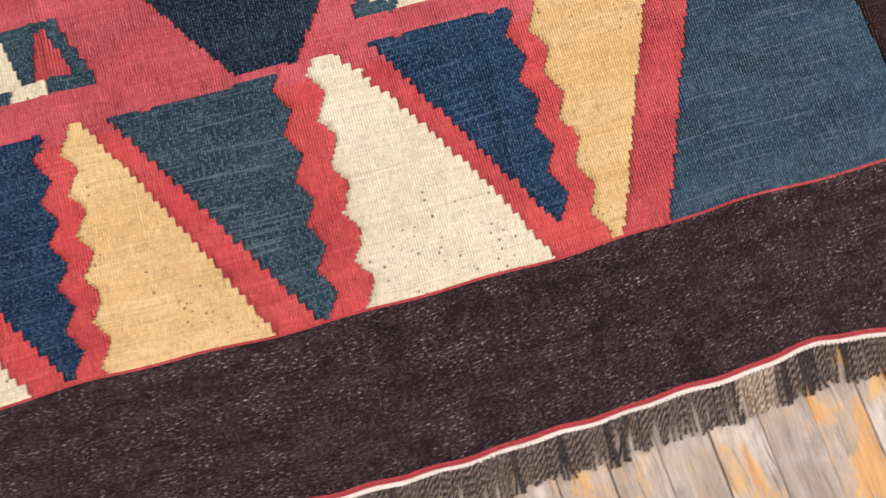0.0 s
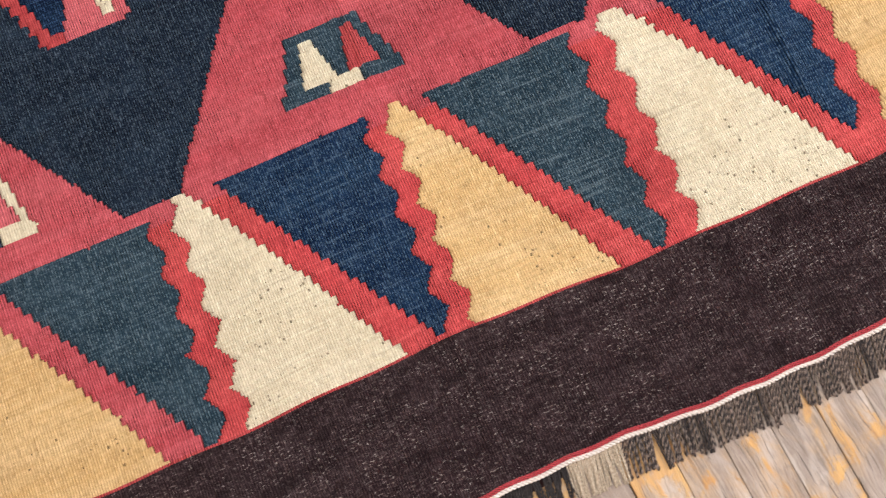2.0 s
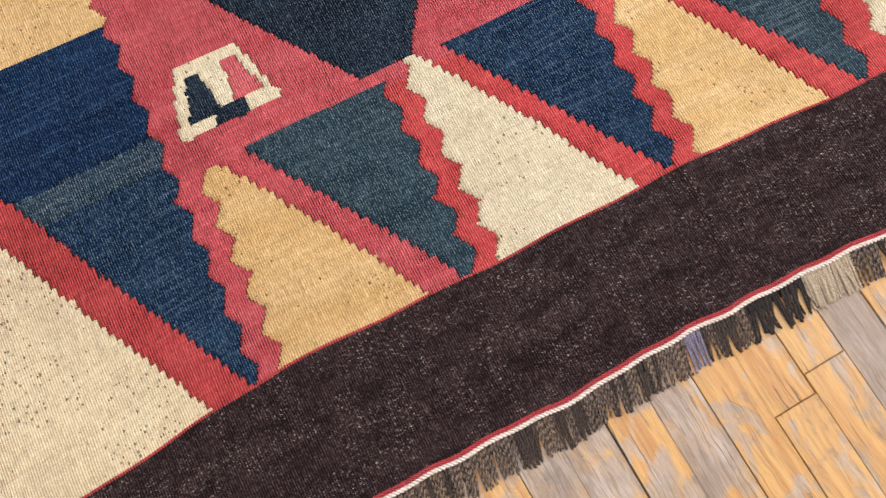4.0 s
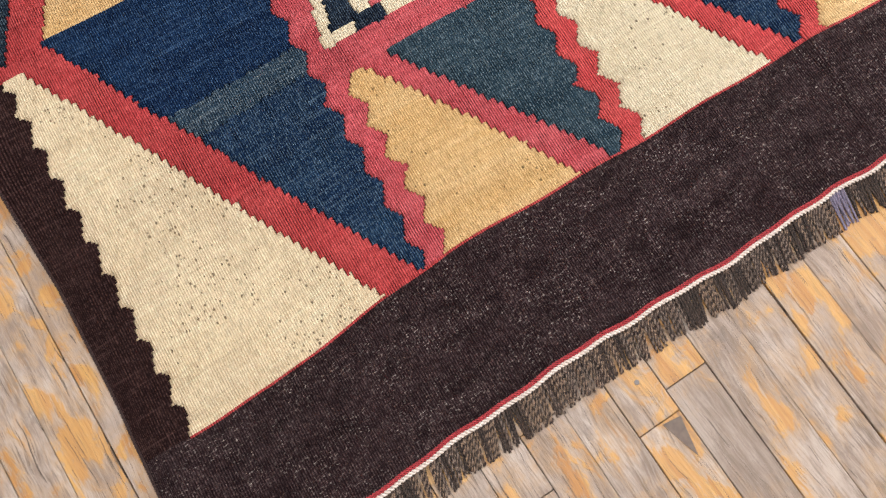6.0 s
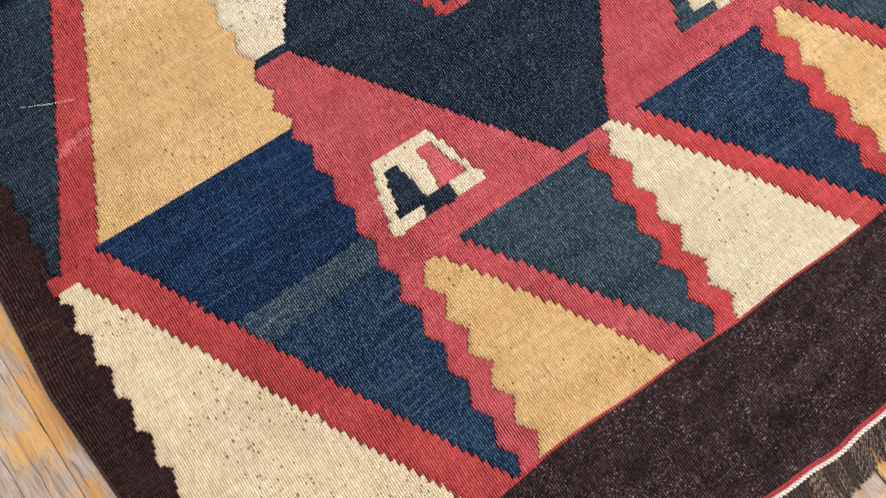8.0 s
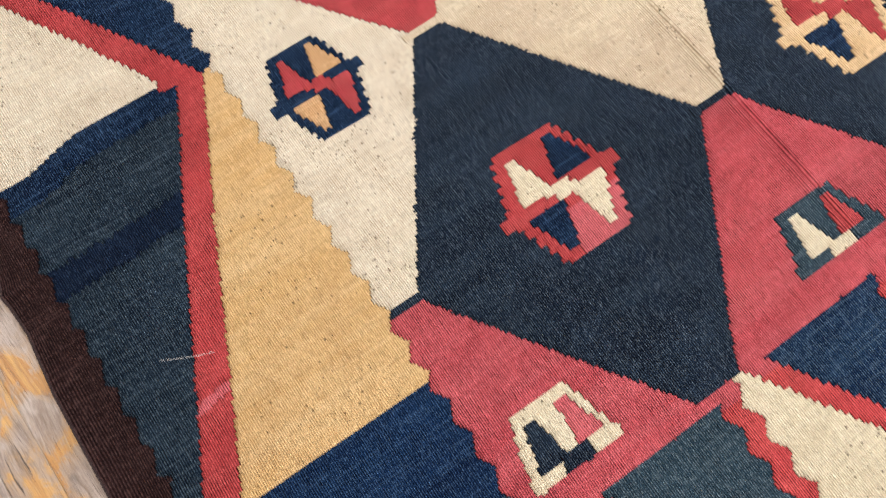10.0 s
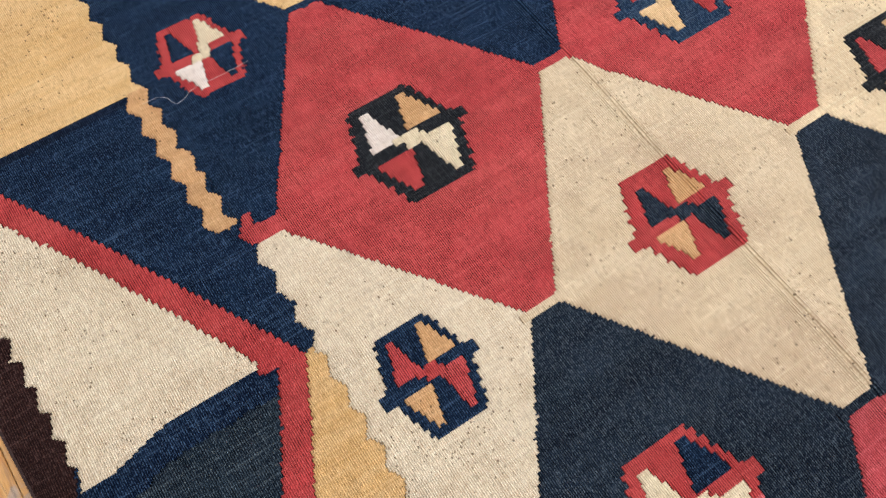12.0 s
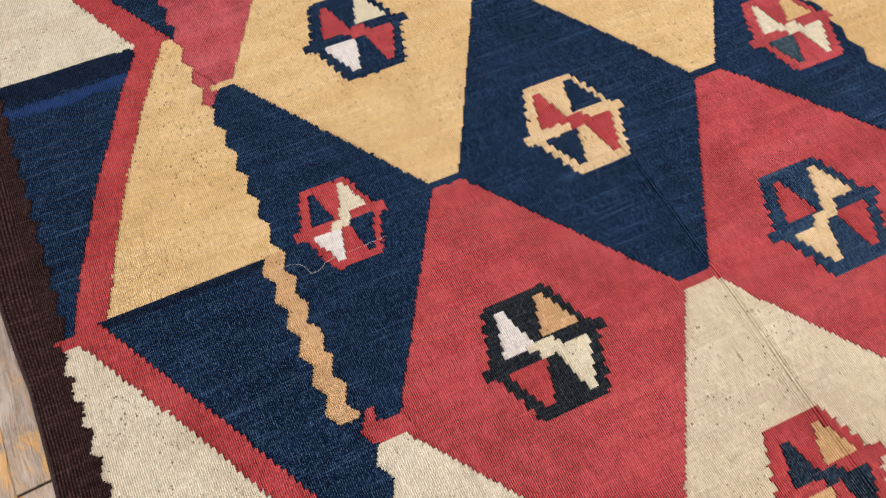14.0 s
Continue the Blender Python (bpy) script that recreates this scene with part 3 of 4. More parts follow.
# the side panels: two rounds of triangles on the left, the start of one on the right
def side_panel(y0, half, rest, wools, light, top_l, top_r, saw_at, pitch, rise, bow, slants):
    """One round of the left-hand border from y0: its pale triangle, slanting bands, blue and ochre triangles."""
    tri, hang, flag, outer = wools
    y1, y2 = y0 + half, y0 + rest
    saw = teeth(saw_at - 0.04 * (GY - y0), 0.014, pitch, y0 - rise, 0.76)
    foot = y0 - rise + rise * smooth((GX - 0.12) / 0.12)
    # outer dark triangle standing on its tip, with the red bar beside it
    zig = teeth(0.090, 0.013, 0.0500, y0, 0.75)

    def bowed(a, b):
        f = np.clip((stairs(0.010) - y1) / (y2 - y1), -0.1, 1.1)
        return a + (b - a) * f - bow * np.sin(np.pi * np.clip(f, 0, 1))

    bar_l, bar_r = bowed(0.100, top_l), bowed(0.157, top_r)
    whole = inside(y1 - 0.012, y2 + 0.03, zig, bar_l)
    paint(whole, "dark_triangle", outer)
    if light:
        paint(whole & (GY > y2 - 0.058 + 0.025 * smooth((GX - 0.12) / 0.12) + RAG), "blue_stripe", BLUE)
        paint(whole & (np.abs(GY - 1.185 - 0.03 * GX + RAG) < 0.024 + RAG[:, ::-1]), "dark_blue_stripe", DEEP)
    else:
        paint(whole & (GY > y2 - 0.060 + RAG), "dark_blue_stripe", DEEP)
        paint(whole & (np.abs(GY - y2 + 0.082 + RAG) < 0.014 + RAG[:, ::-1]), "bright_blue_stripe", BRIGHT)
    paint(inside(y1 - 0.02, y2 + 0.03, bar_l, np.minimum(np.minimum(bar_r, left_edge + 0.004), 0.46)), "red_bar", DULL_RED)
    # ochre triangle
    paint(inside(y1, y2 - 0.010, bar_r, left_edge), "ochre_triangle", flag)
    # slanting red band, with a tip at the brown side
    low_0, low_1, up_0, up_1 = slants
    band_l = line(low_0 - 0.013, y0, low_1 - 0.024, y1 - 0.035)
    band_r = line(up_0, y0 - 0.010, up_1, y1)
    paint(inside(y0 - 0.012, y1 - 0.006, np.minimum(band_l, 0.41), np.minimum(band_r, left_edge)), "slanting_red_band", DULL_RED)
    paint(inside(y1 - 0.028, y1 - 0.010, 0.076, 0.16), "red_tip", DULL_RED)
    # blue triangle hanging from the ochre one
    shape = inside(y0 - 0.012, y1, band_r, left_edge)
    if light:
        paint(shape, "blue_triangle", ROYAL)
        paint(shape & (GY <= y0 + 0.362 + 0.5 * RAG), "pale_blue_stripe", SLATE)
        paint(shape & (GY <= y0 + 0.318 + 0.7 * RAG), "blue_triangle", MARINE)
    else:
        paint(shape & (GY <= y1 - 0.018), "blue_triangle", hang)
        paint(shape & (GY > y1 - 0.018), "dark_blue_stripe", DEEP)
    # pale triangle beside the brown side
    run = np.clip((stairs(0.0125) - y0) / (y1 - 0.03 - y0), -0.1, 1.0)
    slant = low_0 + (low_1 - low_0) * run + 0.006 * np.sin(np.pi * np.clip(run, 0, 1))
    paint(inside(y0 - 0.03, y1 - 0.028, saw, slant) & (GY > foot), "pale_triangle", tri)


side_panel(0.221, 0.546, 1.160, (CREAM, BLUE, YELLOW, STORM), True, 0.402, 0.450, 0.106, 0.0460, 0.0, 0.004, (0.398, 0.112, 0.462, 0.155))
side_panel(1.397, 0.555, 1.125, (PALE_CREAM, BLUE, PALE_OCHRE, BLUE), False, 0.368, 0.423, 0.0955, 0.0466, 0.024, 0.014, (0.387, 0.106, 0.446, 0.143))
side_panel(2.515, 0.555, 1.125, (PALE_CREAM, BLUE, YELLOW, BLUE), False, 0.370, 0.425, 0.095, 0.0466, 0.0, 0.012, (0.362, 0.090, 0.434, 0.125))
# the tan snake between two blue fields, and the red hook at its foot
snake = inside(1.628, 1.955, teeth(0.426, 0.016, 0.0540, 1.653, 0.55), teeth(0.4625, 0.015, 0.0522, 1.657, 0.6))
paint(snake, "tan_zigzag", TAN)
paint(slab(1.580, 1.608, 0.470, 0.540, 0.455, 0.530, 0.007) | slab(1.606, 1.634, 0.458, 0.486, 0.476, 0.492, 0.007), "red_hook", RED)
# right-hand border
bar = line(1.797, BASE, 2.039, 0.80, 0.010)
flag_r = line(1.738, BASE, 2.012, 0.88, 0.010)
paint(inside(BASE, 0.80, bar, 2.135 - 0.07 * (GY - BASE)), "teal_triangle", PALE_TEAL)
paint(inside(BASE, 0.86, flag_r, bar), "red_bar", RED)
paint(inside(BASE, 0.86, right_edge, flag_r), "ochre_triangle", YELLOW)
for y0, y1, low, wool in ((0.86, 1.36, True, BLUE), (1.36, 1.84, False, CREAM), (1.84, 2.50, True, YELLOW), (2.50, 3.15, False, BLUE)):
    edge = line(2.03, y0, 1.76, y1) if low else line(1.76, y0, 2.03, y1)
    paint(inside(y0, y1, right_edge, edge), "side_triangle", wool)
    paint(inside(y0, y1, edge, edge + 0.055), "slanting_red_band", DULL_RED)
# end bands
paint(GY < BASE - 0.0005, "end_band", BROWN, "dark brown plain-woven end band with pale flecks")
paint((GY < BASE + 0.0004) & (GY > BASE - 0.0032) & (GX > 0.098), "red_line", DULL_RED)
paint(GY > Y1 - 0.19, "end_band", BROWN, "dark brown plain-woven end band with pale flecks")


red_bars = [n for n, one in enumerate(patches, 1) if one[0] == "red_bar"]
paint(np.isin(ids, red_bars) & (GX < 0.5) & (np.abs(GY - 0.914 - 0.16 * (GX - 0.17)) < 0.0065 + 0.5 * RAG), "faded_weft", PINK, "pale pink faded weft rows")

# medallions: a six-sided frame with ears, four stepped wings and a crossing
def medallion(x, y, w, h, ear, wools, half=False, mend=None, wide=1.0):
    frame_wool, north, south, west, east, cross = wools
    x = x - float(np.interp(y, SKEW_Y, SKEW_X))
    s, t = (1.0, 1.0) if half else (h / 0.106, ear / 0.112)
    q = 0.0195 * s
    dx, dy = GX - x, GY - y
    ys = (np.floor(dy / q) + 0.5) * q
    side = w + (ear - 0.014 * t - w) * np.clip(1 - np.abs(ys) / h, 0, 1) - 0.10 * (np.abs(ys) - np.abs(dy))
    if half:
        side = w + (ear - w) * np.clip(1 - np.maximum(ys - 0.008, 0) / h, 0, 1)
    ears = (np.abs(dx) < ear) & (np.abs(dy - 0.003 * np.sign(dx)) < 0.0105)
    shape = ((np.abs(dx) < side) & (np.abs(dy) < h)) | ears
    if half:
        shape &= dy > -0.001
    number = paint(shape, "medallion", frame_wool)
    us, vn = dx / t / wide, dy / s / wide

    def wing(v0, v1, l0, r0, l1, r1, name, wool, rows=5):
        """A stepped wing from its broad edge at v0 to its tip at v1."""
        run = (vn - v0) / (v1 - v0)
        f = (np.floor(run * rows) + 0.5) / rows
        keep = (run > 0) & (run < 1) & (us > l0 + (l1 - l0) * f) & (us < r0 + (r1 - r0) * f)
        if half:
            keep &= dy > -0.001
        if keep.any() and wool:
            paint(keep, name, wool, "", number)

    if half:
        wing(0.016, 0.084, -0.054, -0.004, -0.036, -0.018, "wing", west)
        wing(0.020, 0.085, 0.013, 0.060, 0.023, 0.039, "wing", north)
        wing(-0.003, 0.022, -0.023, 0.028, -0.016, 0.028, "crossing", cross)
        return
    wing(0.020, 0.093, 0.007, 0.079, 0.032, 0.046, "wing", north)
    wing(0.009, 0.088, -0.068, -0.006, -0.043, -0.029, "wing", west)
    wing(-0.003, -0.087, 0.014, 0.080, 0.032, 0.044, "wing", east)
    wing(-0.013, -0.086, -0.076, -0.004, -0.042, -0.028, "wing", south)
    # the crossing joins two of the wings
    def bar(v0, v1, l0, r0, l1, r1):
        f = (vn - v0) / (v1 - v0)
        return (f > 0) & (f < 1) & (us > l0 + (l1 - l0) * f) & (us < r0 + (r1 - r0) * f)

    if cross in (north, south):
        joined = bar(-0.011, 0.007, -0.026, 0.020, -0.020, 0.026) | bar(0.004, 0.022, 0.005, 0.029, 0.005, 0.029) | bar(-0.016, -0.006, -0.030, -0.003, -0.030, -0.003)
    else:
        joined = bar(-0.012, 0.017, -0.014, 0.012, -0.004, 0.027) | bar(0.003, 0.016, -0.026, 0.002, -0.026, 0.002) | bar(-0.010, 0.006, 0.006, 0.032, 0.006, 0.032)
    paint(joined, "crossing", cross, "", number)
    if mend:
        paint((ids == number) & (dy < -0.028) & (dx > -0.028), "mended_corner", mend, "", number)


medallion(0.786, 0.893, 0.058, 0.102, 0.110, (DULL_RED, BLUE, BLUE, IVORY, IVORY, IVORY), mend=PINK, wide=1.0)
medallion(1.345, 0.897, 0.055, 0.109, 0.112, (PEACH, BLUE, BLUE, DULL_RED, DULL_RED, DULL_RED))
medallion(0.570, 1.253, 0.043, 0.088, 0.083, (BLUE, TAN, TAN, RED, RED, DULL_RED), wide=1.0)
medallion(1.056, 1.255, 0.053, 0.097, 0.106, (DULL_RED, TAN, TAN, NAVY, NAVY, NAVY), wide=0.90)
medallion(1.590, 1.270, 0.055, 0.100, 0.105, (INK, PEACH, PEACH, RED, RED, IVORY))
medallion(0.754, 1.608, 0.058, 0.106, 0.112, (INK, TAN, DULL_RED, WHITE, IVORY, IVORY), wide=1.0)
medallion(1.331, 1.629, 0.063, 0.108, 0.121, (MARINE, PEACH, PEACH, DULL_RED, DULL_RED, PEACH), wide=0.98)
medallion(0.529, 1.967, 0.043, 0.088, 0.086, (DULL_RED, IVORY, WHITE, BLUE, BLUE, IVORY))
medallion(1.015, 1.986, 0.053, 0.108, 0.108, (PEACH, BLUE, BLUE, DULL_RED, DULL_RED, DULL_RED))
medallion(1.535, 2.010, 0.055, 0.097, 0.100, (RED, YELLOW, TEAL, IVORY, IVORY, IVORY))
medallion(0.710, 2.365, 0.062, 0.110, 0.113, (BLUE, IVORY, WHITE, RED, RED, RED))
medallion(1.290, 2.365, 0.060, 0.108, 0.112, (NAVY, IVORY, IVORY, RED, RED, RED))
medallion(0.568, 0.560, 0.046, 0.102, 0.074, (IVORY, PINK, None, NAVY, None, NAVY), True)
medallion(1.079, 0.578, 0.048, 0.098, 0.085, (TEAL, RED, None, IVORY, None, IVORY), True)
medallion(1.570, 0.578, 0.048, 0.098, 0.078, (TEAL, RED, None, IVORY, None, IVORY), True)

# ---- the rug itself ----
rug = tagged(new("kilim_rug"), "flat-woven wool kilim in red, indigo, cream and ochre lying on boards", "rug")
vx, vy = np.meshgrid(X0 + np.arange(NX + 1) * STEP, Y0 + np.arange(NY + 1) * STEP)
wx, wy = drift(vx, vy)
wz = lie(wx, wy)
COORDS = np.stack([wx, wy, wz], -1).reshape(-1, 3).astype(np.float32)
PLAN = np.stack([vx, vy], -1).reshape(-1, 2).astype(np.float32)


def slits():
    """Dips where one colour meets the next side by side."""
    change = np.zeros((NY + 1, NX + 1), bool)
    across = ids[:, 1:] != ids[:, :-1]
    change[:-1, 1:-1] |= across
    change[1:, 1:-1] |= across
    return change


def pieces():
    """The joined-up pieces of each patch, by runs of cells along the rows."""
    boss, runs, before = [], [], []

    def find(a):
        while boss[a] != a:
            boss[a] = boss[boss[a]]
            a = boss[a]
        return a

    for r in range(NY):
        cuts = np.flatnonzero(np.diff(ids[r])) + 1
        starts, ends = np.r_[0, cuts].tolist(), np.r_[cuts, NX].tolist()
        now, k = [], 0
        for a, b in zip(starts, ends):
            n = len(boss)
            boss.append(n)
            runs.append((r, a, b))
            now.append((a, b, n, int(ids[r, a])))
            while k > 0 and before[k - 1][1] > a:
                k -= 1
            while k < len(before) and before[k][0] < b:
                if before[k][1] > a and before[k][3] == now[-1][3]:
                    boss[find(before[k][2])] = find(n)
                k += 1
            k = max(0, k - 1)
        before = now
    found = {}
    for n, (r, a, b) in enumerate(runs):
        found.setdefault((int(ids[r, a]), find(n)), []).append((r, a, b))
    return found


# the weaver's hand: the edges of the patches wander by a thread
def wander(seed, cell, amount):
    rng = np.random.default_rng(seed)
    rows, cols = NY // cell + 3, NX // cell + 3
    rough = rng.normal(0, amount, (rows, cols))
    r, c = np.meshgrid(np.arange(NY) / cell, np.arange(NX) / cell, indexing="ij")
    i, j = r.astype(int), c.astype(int)
    a, b = smooth(r - i), smooth(c - j)
    return rough[i, j] * (1 - a) * (1 - b) + rough[i + 1, j] * a * (1 - b) + rough[i, j + 1] * (1 - a) * b + rough[i + 1, j + 1] * a * b


ROW, COLUMN = np.meshgrid(np.arange(NY), np.arange(NX), indexing="ij")
knotted = np.isin(ids, [n for n, one in enumerate(patches, 1) if one[3] is not None])
knotted[1:] |= knotted[:-1]
knotted[:, 1:] |= knotted[:, :-1]
loose = np.where(knotted, 0.3, 0.34) * (GY > BASE + 0.02)
hand_r = np.clip(np.rint(ROW + loose * wander(3, 4, 0.9)), 0, NY - 1).astype(int)
hand_c = np.clip(np.rint(COLUMN + loose * wander(4, 5, 0.9)), 0, NX - 1).astype(int)
ids = ids[hand_r, hand_c]
for _ in range(2):
    for (number, _n), runs in pieces().items():
        if sum(b - a for r, a, b in runs) < 18:
            near = np.concatenate([ids[max(0, min(NY - 1, r + d)), a:b] for r, a, b in runs for d in (-1, 1)])
            near = near[near != number]
            for r, a, b in runs:
                ids[r, a:b] = np.bincount(near).argmax() if len(near) else ids[r, a - 1]
COORDS[slits().ravel(), 2] -= 0.0026
by_patch = {}
for (number, _), runs in pieces().items():
    by_patch.setdefault(number, []).append(np.concatenate([np.arange(r * NX + a, r * NX + b) for r, a, b in runs]))
woven_parts = {}
SLIT = 0.00026


def weave(name, material, own):
    """One patch of the weave as a mesh."""
    row, colm = np.divmod(own, NX)
    a = row * (NX + 1) + colm
    quads = np.stack([a, a + 1, a + NX + 2, a + NX + 1], 1)
    used, where = np.unique(quads, return_inverse=True)
    where = where.reshape(-1).astype(np.int32)
    # the wefts turn back at an upright edge and leave a narrow slit
    ends = ids[row, colm]
    first = (colm > 0) & (ids[row, np.maximum(colm - 1, 0)] != ends)
    last = (colm < NX - 1) & (ids[row, np.minimum(colm + 1, NX - 1)] != ends)
    corner = where.reshape(-1, 4)
    draw = np.zeros(len(used), np.float32)
    draw[corner[first][:, [0, 3]].ravel()] += SLIT
    draw[corner[last][:, [1, 2]].ravel()] -= SLIT
    place = COORDS[used].copy()
    place[:, 0] += np.clip(draw, -SLIT, SLIT)
    me = bpy.data.meshes.new(name)
    me.vertices.add(len(used))
    me.vertices.foreach_set("co", place.ravel())
    me.loops.add(len(where))
    me.loops.foreach_set("vertex_index", where)
    me.polygons.add(len(own))
    me.polygons.foreach_set("loop_start", np.arange(0, len(where), 4, dtype=np.int32))
    me.polygons.foreach_set("loop_total", np.full(len(own), 4, np.int32))
    me.polygons.foreach_set("use_smooth", np.ones(len(own), bool))
    layer = me.uv_layers.new(name="plan")
    layer.data.foreach_set("uv", PLAN[used][where].ravel())
    me.update()
    me.materials.append(material)
    return new(name, me)


for n, (name, material, label, parent) in enumerate(patches, 1):
    groups = sorted(by_patch.get(n, []), key=len, reverse=True)
    if not groups or len(groups[0]) < 4:
        continue
    large = [g for g in groups if len(g) >= 18] or groups[:1]
    small = [g for g in groups if not any(g is one for one in large)]
    large[0] = np.concatenate([large[0], *small])
    for k, own in enumerate(large):
        ob = weave(name, material, own)
        ob.parent = woven_parts.get(parent, rug)
        tagged(ob, label or material.name.replace("_", " "))
        if k == 0:
            woven_parts[n] = ob

# the underside, just clear of the boards
bm = bmesh.new()
steps = [(X0 + 0.005, Y0 + 0.005 + k * (Y1 - Y0 - 0.01) / 40) for k in range(41)]
left = [drift(*p) for p in steps]
right = [drift(X1 - 0.005, p[1]) for p in steps]
lv = [bm.verts.new((float(p[0]), float(p[1]) + 0.004, 0.0012)) for p in left]
rv = [bm.verts.new((float(p[0]), float(p[1]) + 0.004, 0.0012)) for p in right]
for k in range(40):
    bm.faces.new((lv[k], rv[k], rv[k + 1], lv[k + 1]))
part("underside", bm, SIDE_BROWN, rug)


def twisted(path, radius, pitch, plies, material, name, sides=4, per_turn=7):
    """A twisted cord along a function of the length 0 to 1, with its length in metres."""
    place, length = path
    bm = bmesh.new()
    count = int(length / pitch * per_turn)
    for p in range(plies):
        points = []
        for k in range(count + 1):
            c, angle = place(k / count), 2 * math.pi * (k / per_turn + p / plies)
            ahead = (place(min(1, (k + 1) / count)) - place(max(0, (k - 1) / count))).normalized()
            side = Vector((-ahead.y, ahead.x, 0)).normalized()
            points.append(c + radius * 0.68 * (math.cos(angle) * side + math.sin(angle) * Vector((0, 0, 1))))
        tube(bm, points, radius * 0.62, sides)
    return part(name, bm, material, rug)


def along_end(y, up):
    def place(t):
        x = X0 + t * (X1 - X0)
        ox, oy = drift(x, y)
        return Vector((float(ox), float(oy), float(lie(ox, oy)) + up))
    return place, X1 - X0


twisted(along_end(Y0 + 0.0040, 0.0000), 0.0015, 0.0085, 2, CORD_RED, "red_cord")
twisted(along_end(Y0 + 0.0012, -0.0002), 0.0014, 0.0085, 2, CORD_RED, "red_cord")
twisted(along_end(Y0 - 0.0028, 0.0004), 0.0025, 0.0105, 2, CORD_WHITE, "white_cord")


def along_side(t):
    y = Y0 + t * (Y1 - Y0)
    ox, oy = drift(X0, y)
    return Vector((float(ox) + 0.0005, float(oy), float(lie(ox, oy)) - 0.0025))


twisted((along_side, Y1 - Y0), 0.0030, 0.0060, 2, YARN_SELVEDGE, "selvedge_cord", 4, 5)


# fringe: tassels of three two-ply strands, a few forms used over and over
def tassel_mesh(seed, drop, splay):
    rng = random.Random(seed)
    bm = bmesh.new()
    for s in range(3):
        x0, lean = (s - 1) * 0.0029 + rng.uniform(-0.0006, 0.0006), rng.gauss(0, splay)
        long, wave, ph = drop * rng.uniform(0.92, 1.06), rng.uniform(-0.0022, 0.0022), rng.uniform(0, 6)
        lift = rng.choice((0.0, 0.0008, 0.0022))
        for ply in (0, 1):
            pts = []
            for k in range(23):
                t = k / 22
                turn = 2 * math.pi * t * long / 0.0088 + ply * math.pi + ph
                r = 0.00082 * (1 + 2.6 * max(0, t - 0.84))
                z = 0.0046 * (1 - t) ** 2 + 0.0019 + lift * math.sin(3 * t) + 0.0004 * math.sin(ph + 3 * t)
                pts.append(Vector((x0 + lean * long * t * t + wave * math.sin(3 * t + ph) * t + r * math.cos(turn), -long * t, max(0.0010, z + r * math.sin(turn)))))
            before = len(bm.faces)
            tube(bm, pts, 0.00118, 4, 0.8)
            bm.faces.ensure_lookup_table()
            for f in bm.faces[before:]:
                f.material_index = ply
    me = bpy.data.meshes.new("tassel")
    bm.to_mesh(me)
    bm.free()
    return me


FORMS = {}
ODD_TASSELS = {YARN_VIOLET: "greyed violet wool tassel", YARN_CREAM: "cream wool tassel", YARN_DARK: "black wool tassel"}
rng = random.Random(5)
x = X0 + 0.004
while x < X1 - 0.004:
    plain = rng.random()
    kind, wools = "plain", (YARN_BROWN, YARN_TAN) if plain < (0.5 if x < 0.62 else 0.25) else (YARN_BROWN, YARN_GREY) if plain < 0.68 else (YARN_BROWN, YARN_BROWN)
    if x > 1.22:
        kind, wools = "plain" if plain < 0.75 else "loose", (YARN_DARK, YARN_GREY) if plain < 0.55 else (YARN_BROWN, YARN_GREY) if plain < 0.85 else (YARN_DARK, YARN_BROWN)
    if 1.055 < x < 1.138:
        kind, wools = "loose", (YARN_DARK, YARN_DARK)
    elif 1.138 < x < 1.216:
        wools = (YARN_CREAM, YARN_CREAM)
    elif 0.964 < x < 0.990:
        kind, wools = "plain", (YARN_VIOLET, YARN_VIOLET)
    elif 1.812 < x < 1.858:
        wools = (YARN_TAN, YARN_CREAM)
    elif rng.random() < 0.006:
        wools = (YARN_CREAM, YARN_CREAM)
    key = (wools[0].name, wools[1].name, kind, rng.randrange(8))
    if key not in FORMS:
        FORMS[key] = tassel_mesh(len(FORMS), 0.046 if kind == "plain" else 0.050, 0.035 if kind == "plain" else 0.07)
        for w in wools:
            FORMS[key].materials.append(w)
    ox, oy = drift(x, Y0 - 0.004)
    ob = new("tassel", FORMS[key])
    ob.parent = rug
    if wools[1] in ODD_TASSELS:
        tagged(ob, ODD_TASSELS[wools[1]])
    ob.matrix_basis = pose(float(ox), float(oy), 0.0, 0, 0, -8 + rng.gauss(0, 3.0 if kind == "plain" else 5.5)) @ Matrix.Diagonal((1, rng.uniform(0.96, 1.05), 1, 1))
    x += 0.0080 + (0.006 if rng.random() < 0.04 else 0)


# ---- small things on the rug ----
def loose_thread(points, radius, label):
    bm = bmesh.new()
    pts = []
    for k in range(len(points) - 1):
        p0, p1 = points[max(k - 1, 0)], points[k]
        p2, p3 = points[k + 1], points[min(k + 2, len(points) - 1)]
        for s in range(6):
            t = s / 6
            pts.append([0.5 * (2 * b + (c - a) * t + (2 * a - 5 * b + 4 * c - d) * t * t + (3 * b - a - 3 * c + d) * t ** 3) for a, b, c, d in zip(p0, p1, p2, p3)])
    pts.append(list(points[-1]))
    cx, cy = pts[0]
    flat = [Vector((px - cx, py - cy, float(lie(px, py)) + radius * 0.8)) for px, py in pts]
    tube(bm, flat, radius, 5)
    ob = part("loose_thread", bm, THREAD, None)
    ob.location = (cx, cy, 0)
    return tagged(ob, label, "thread")


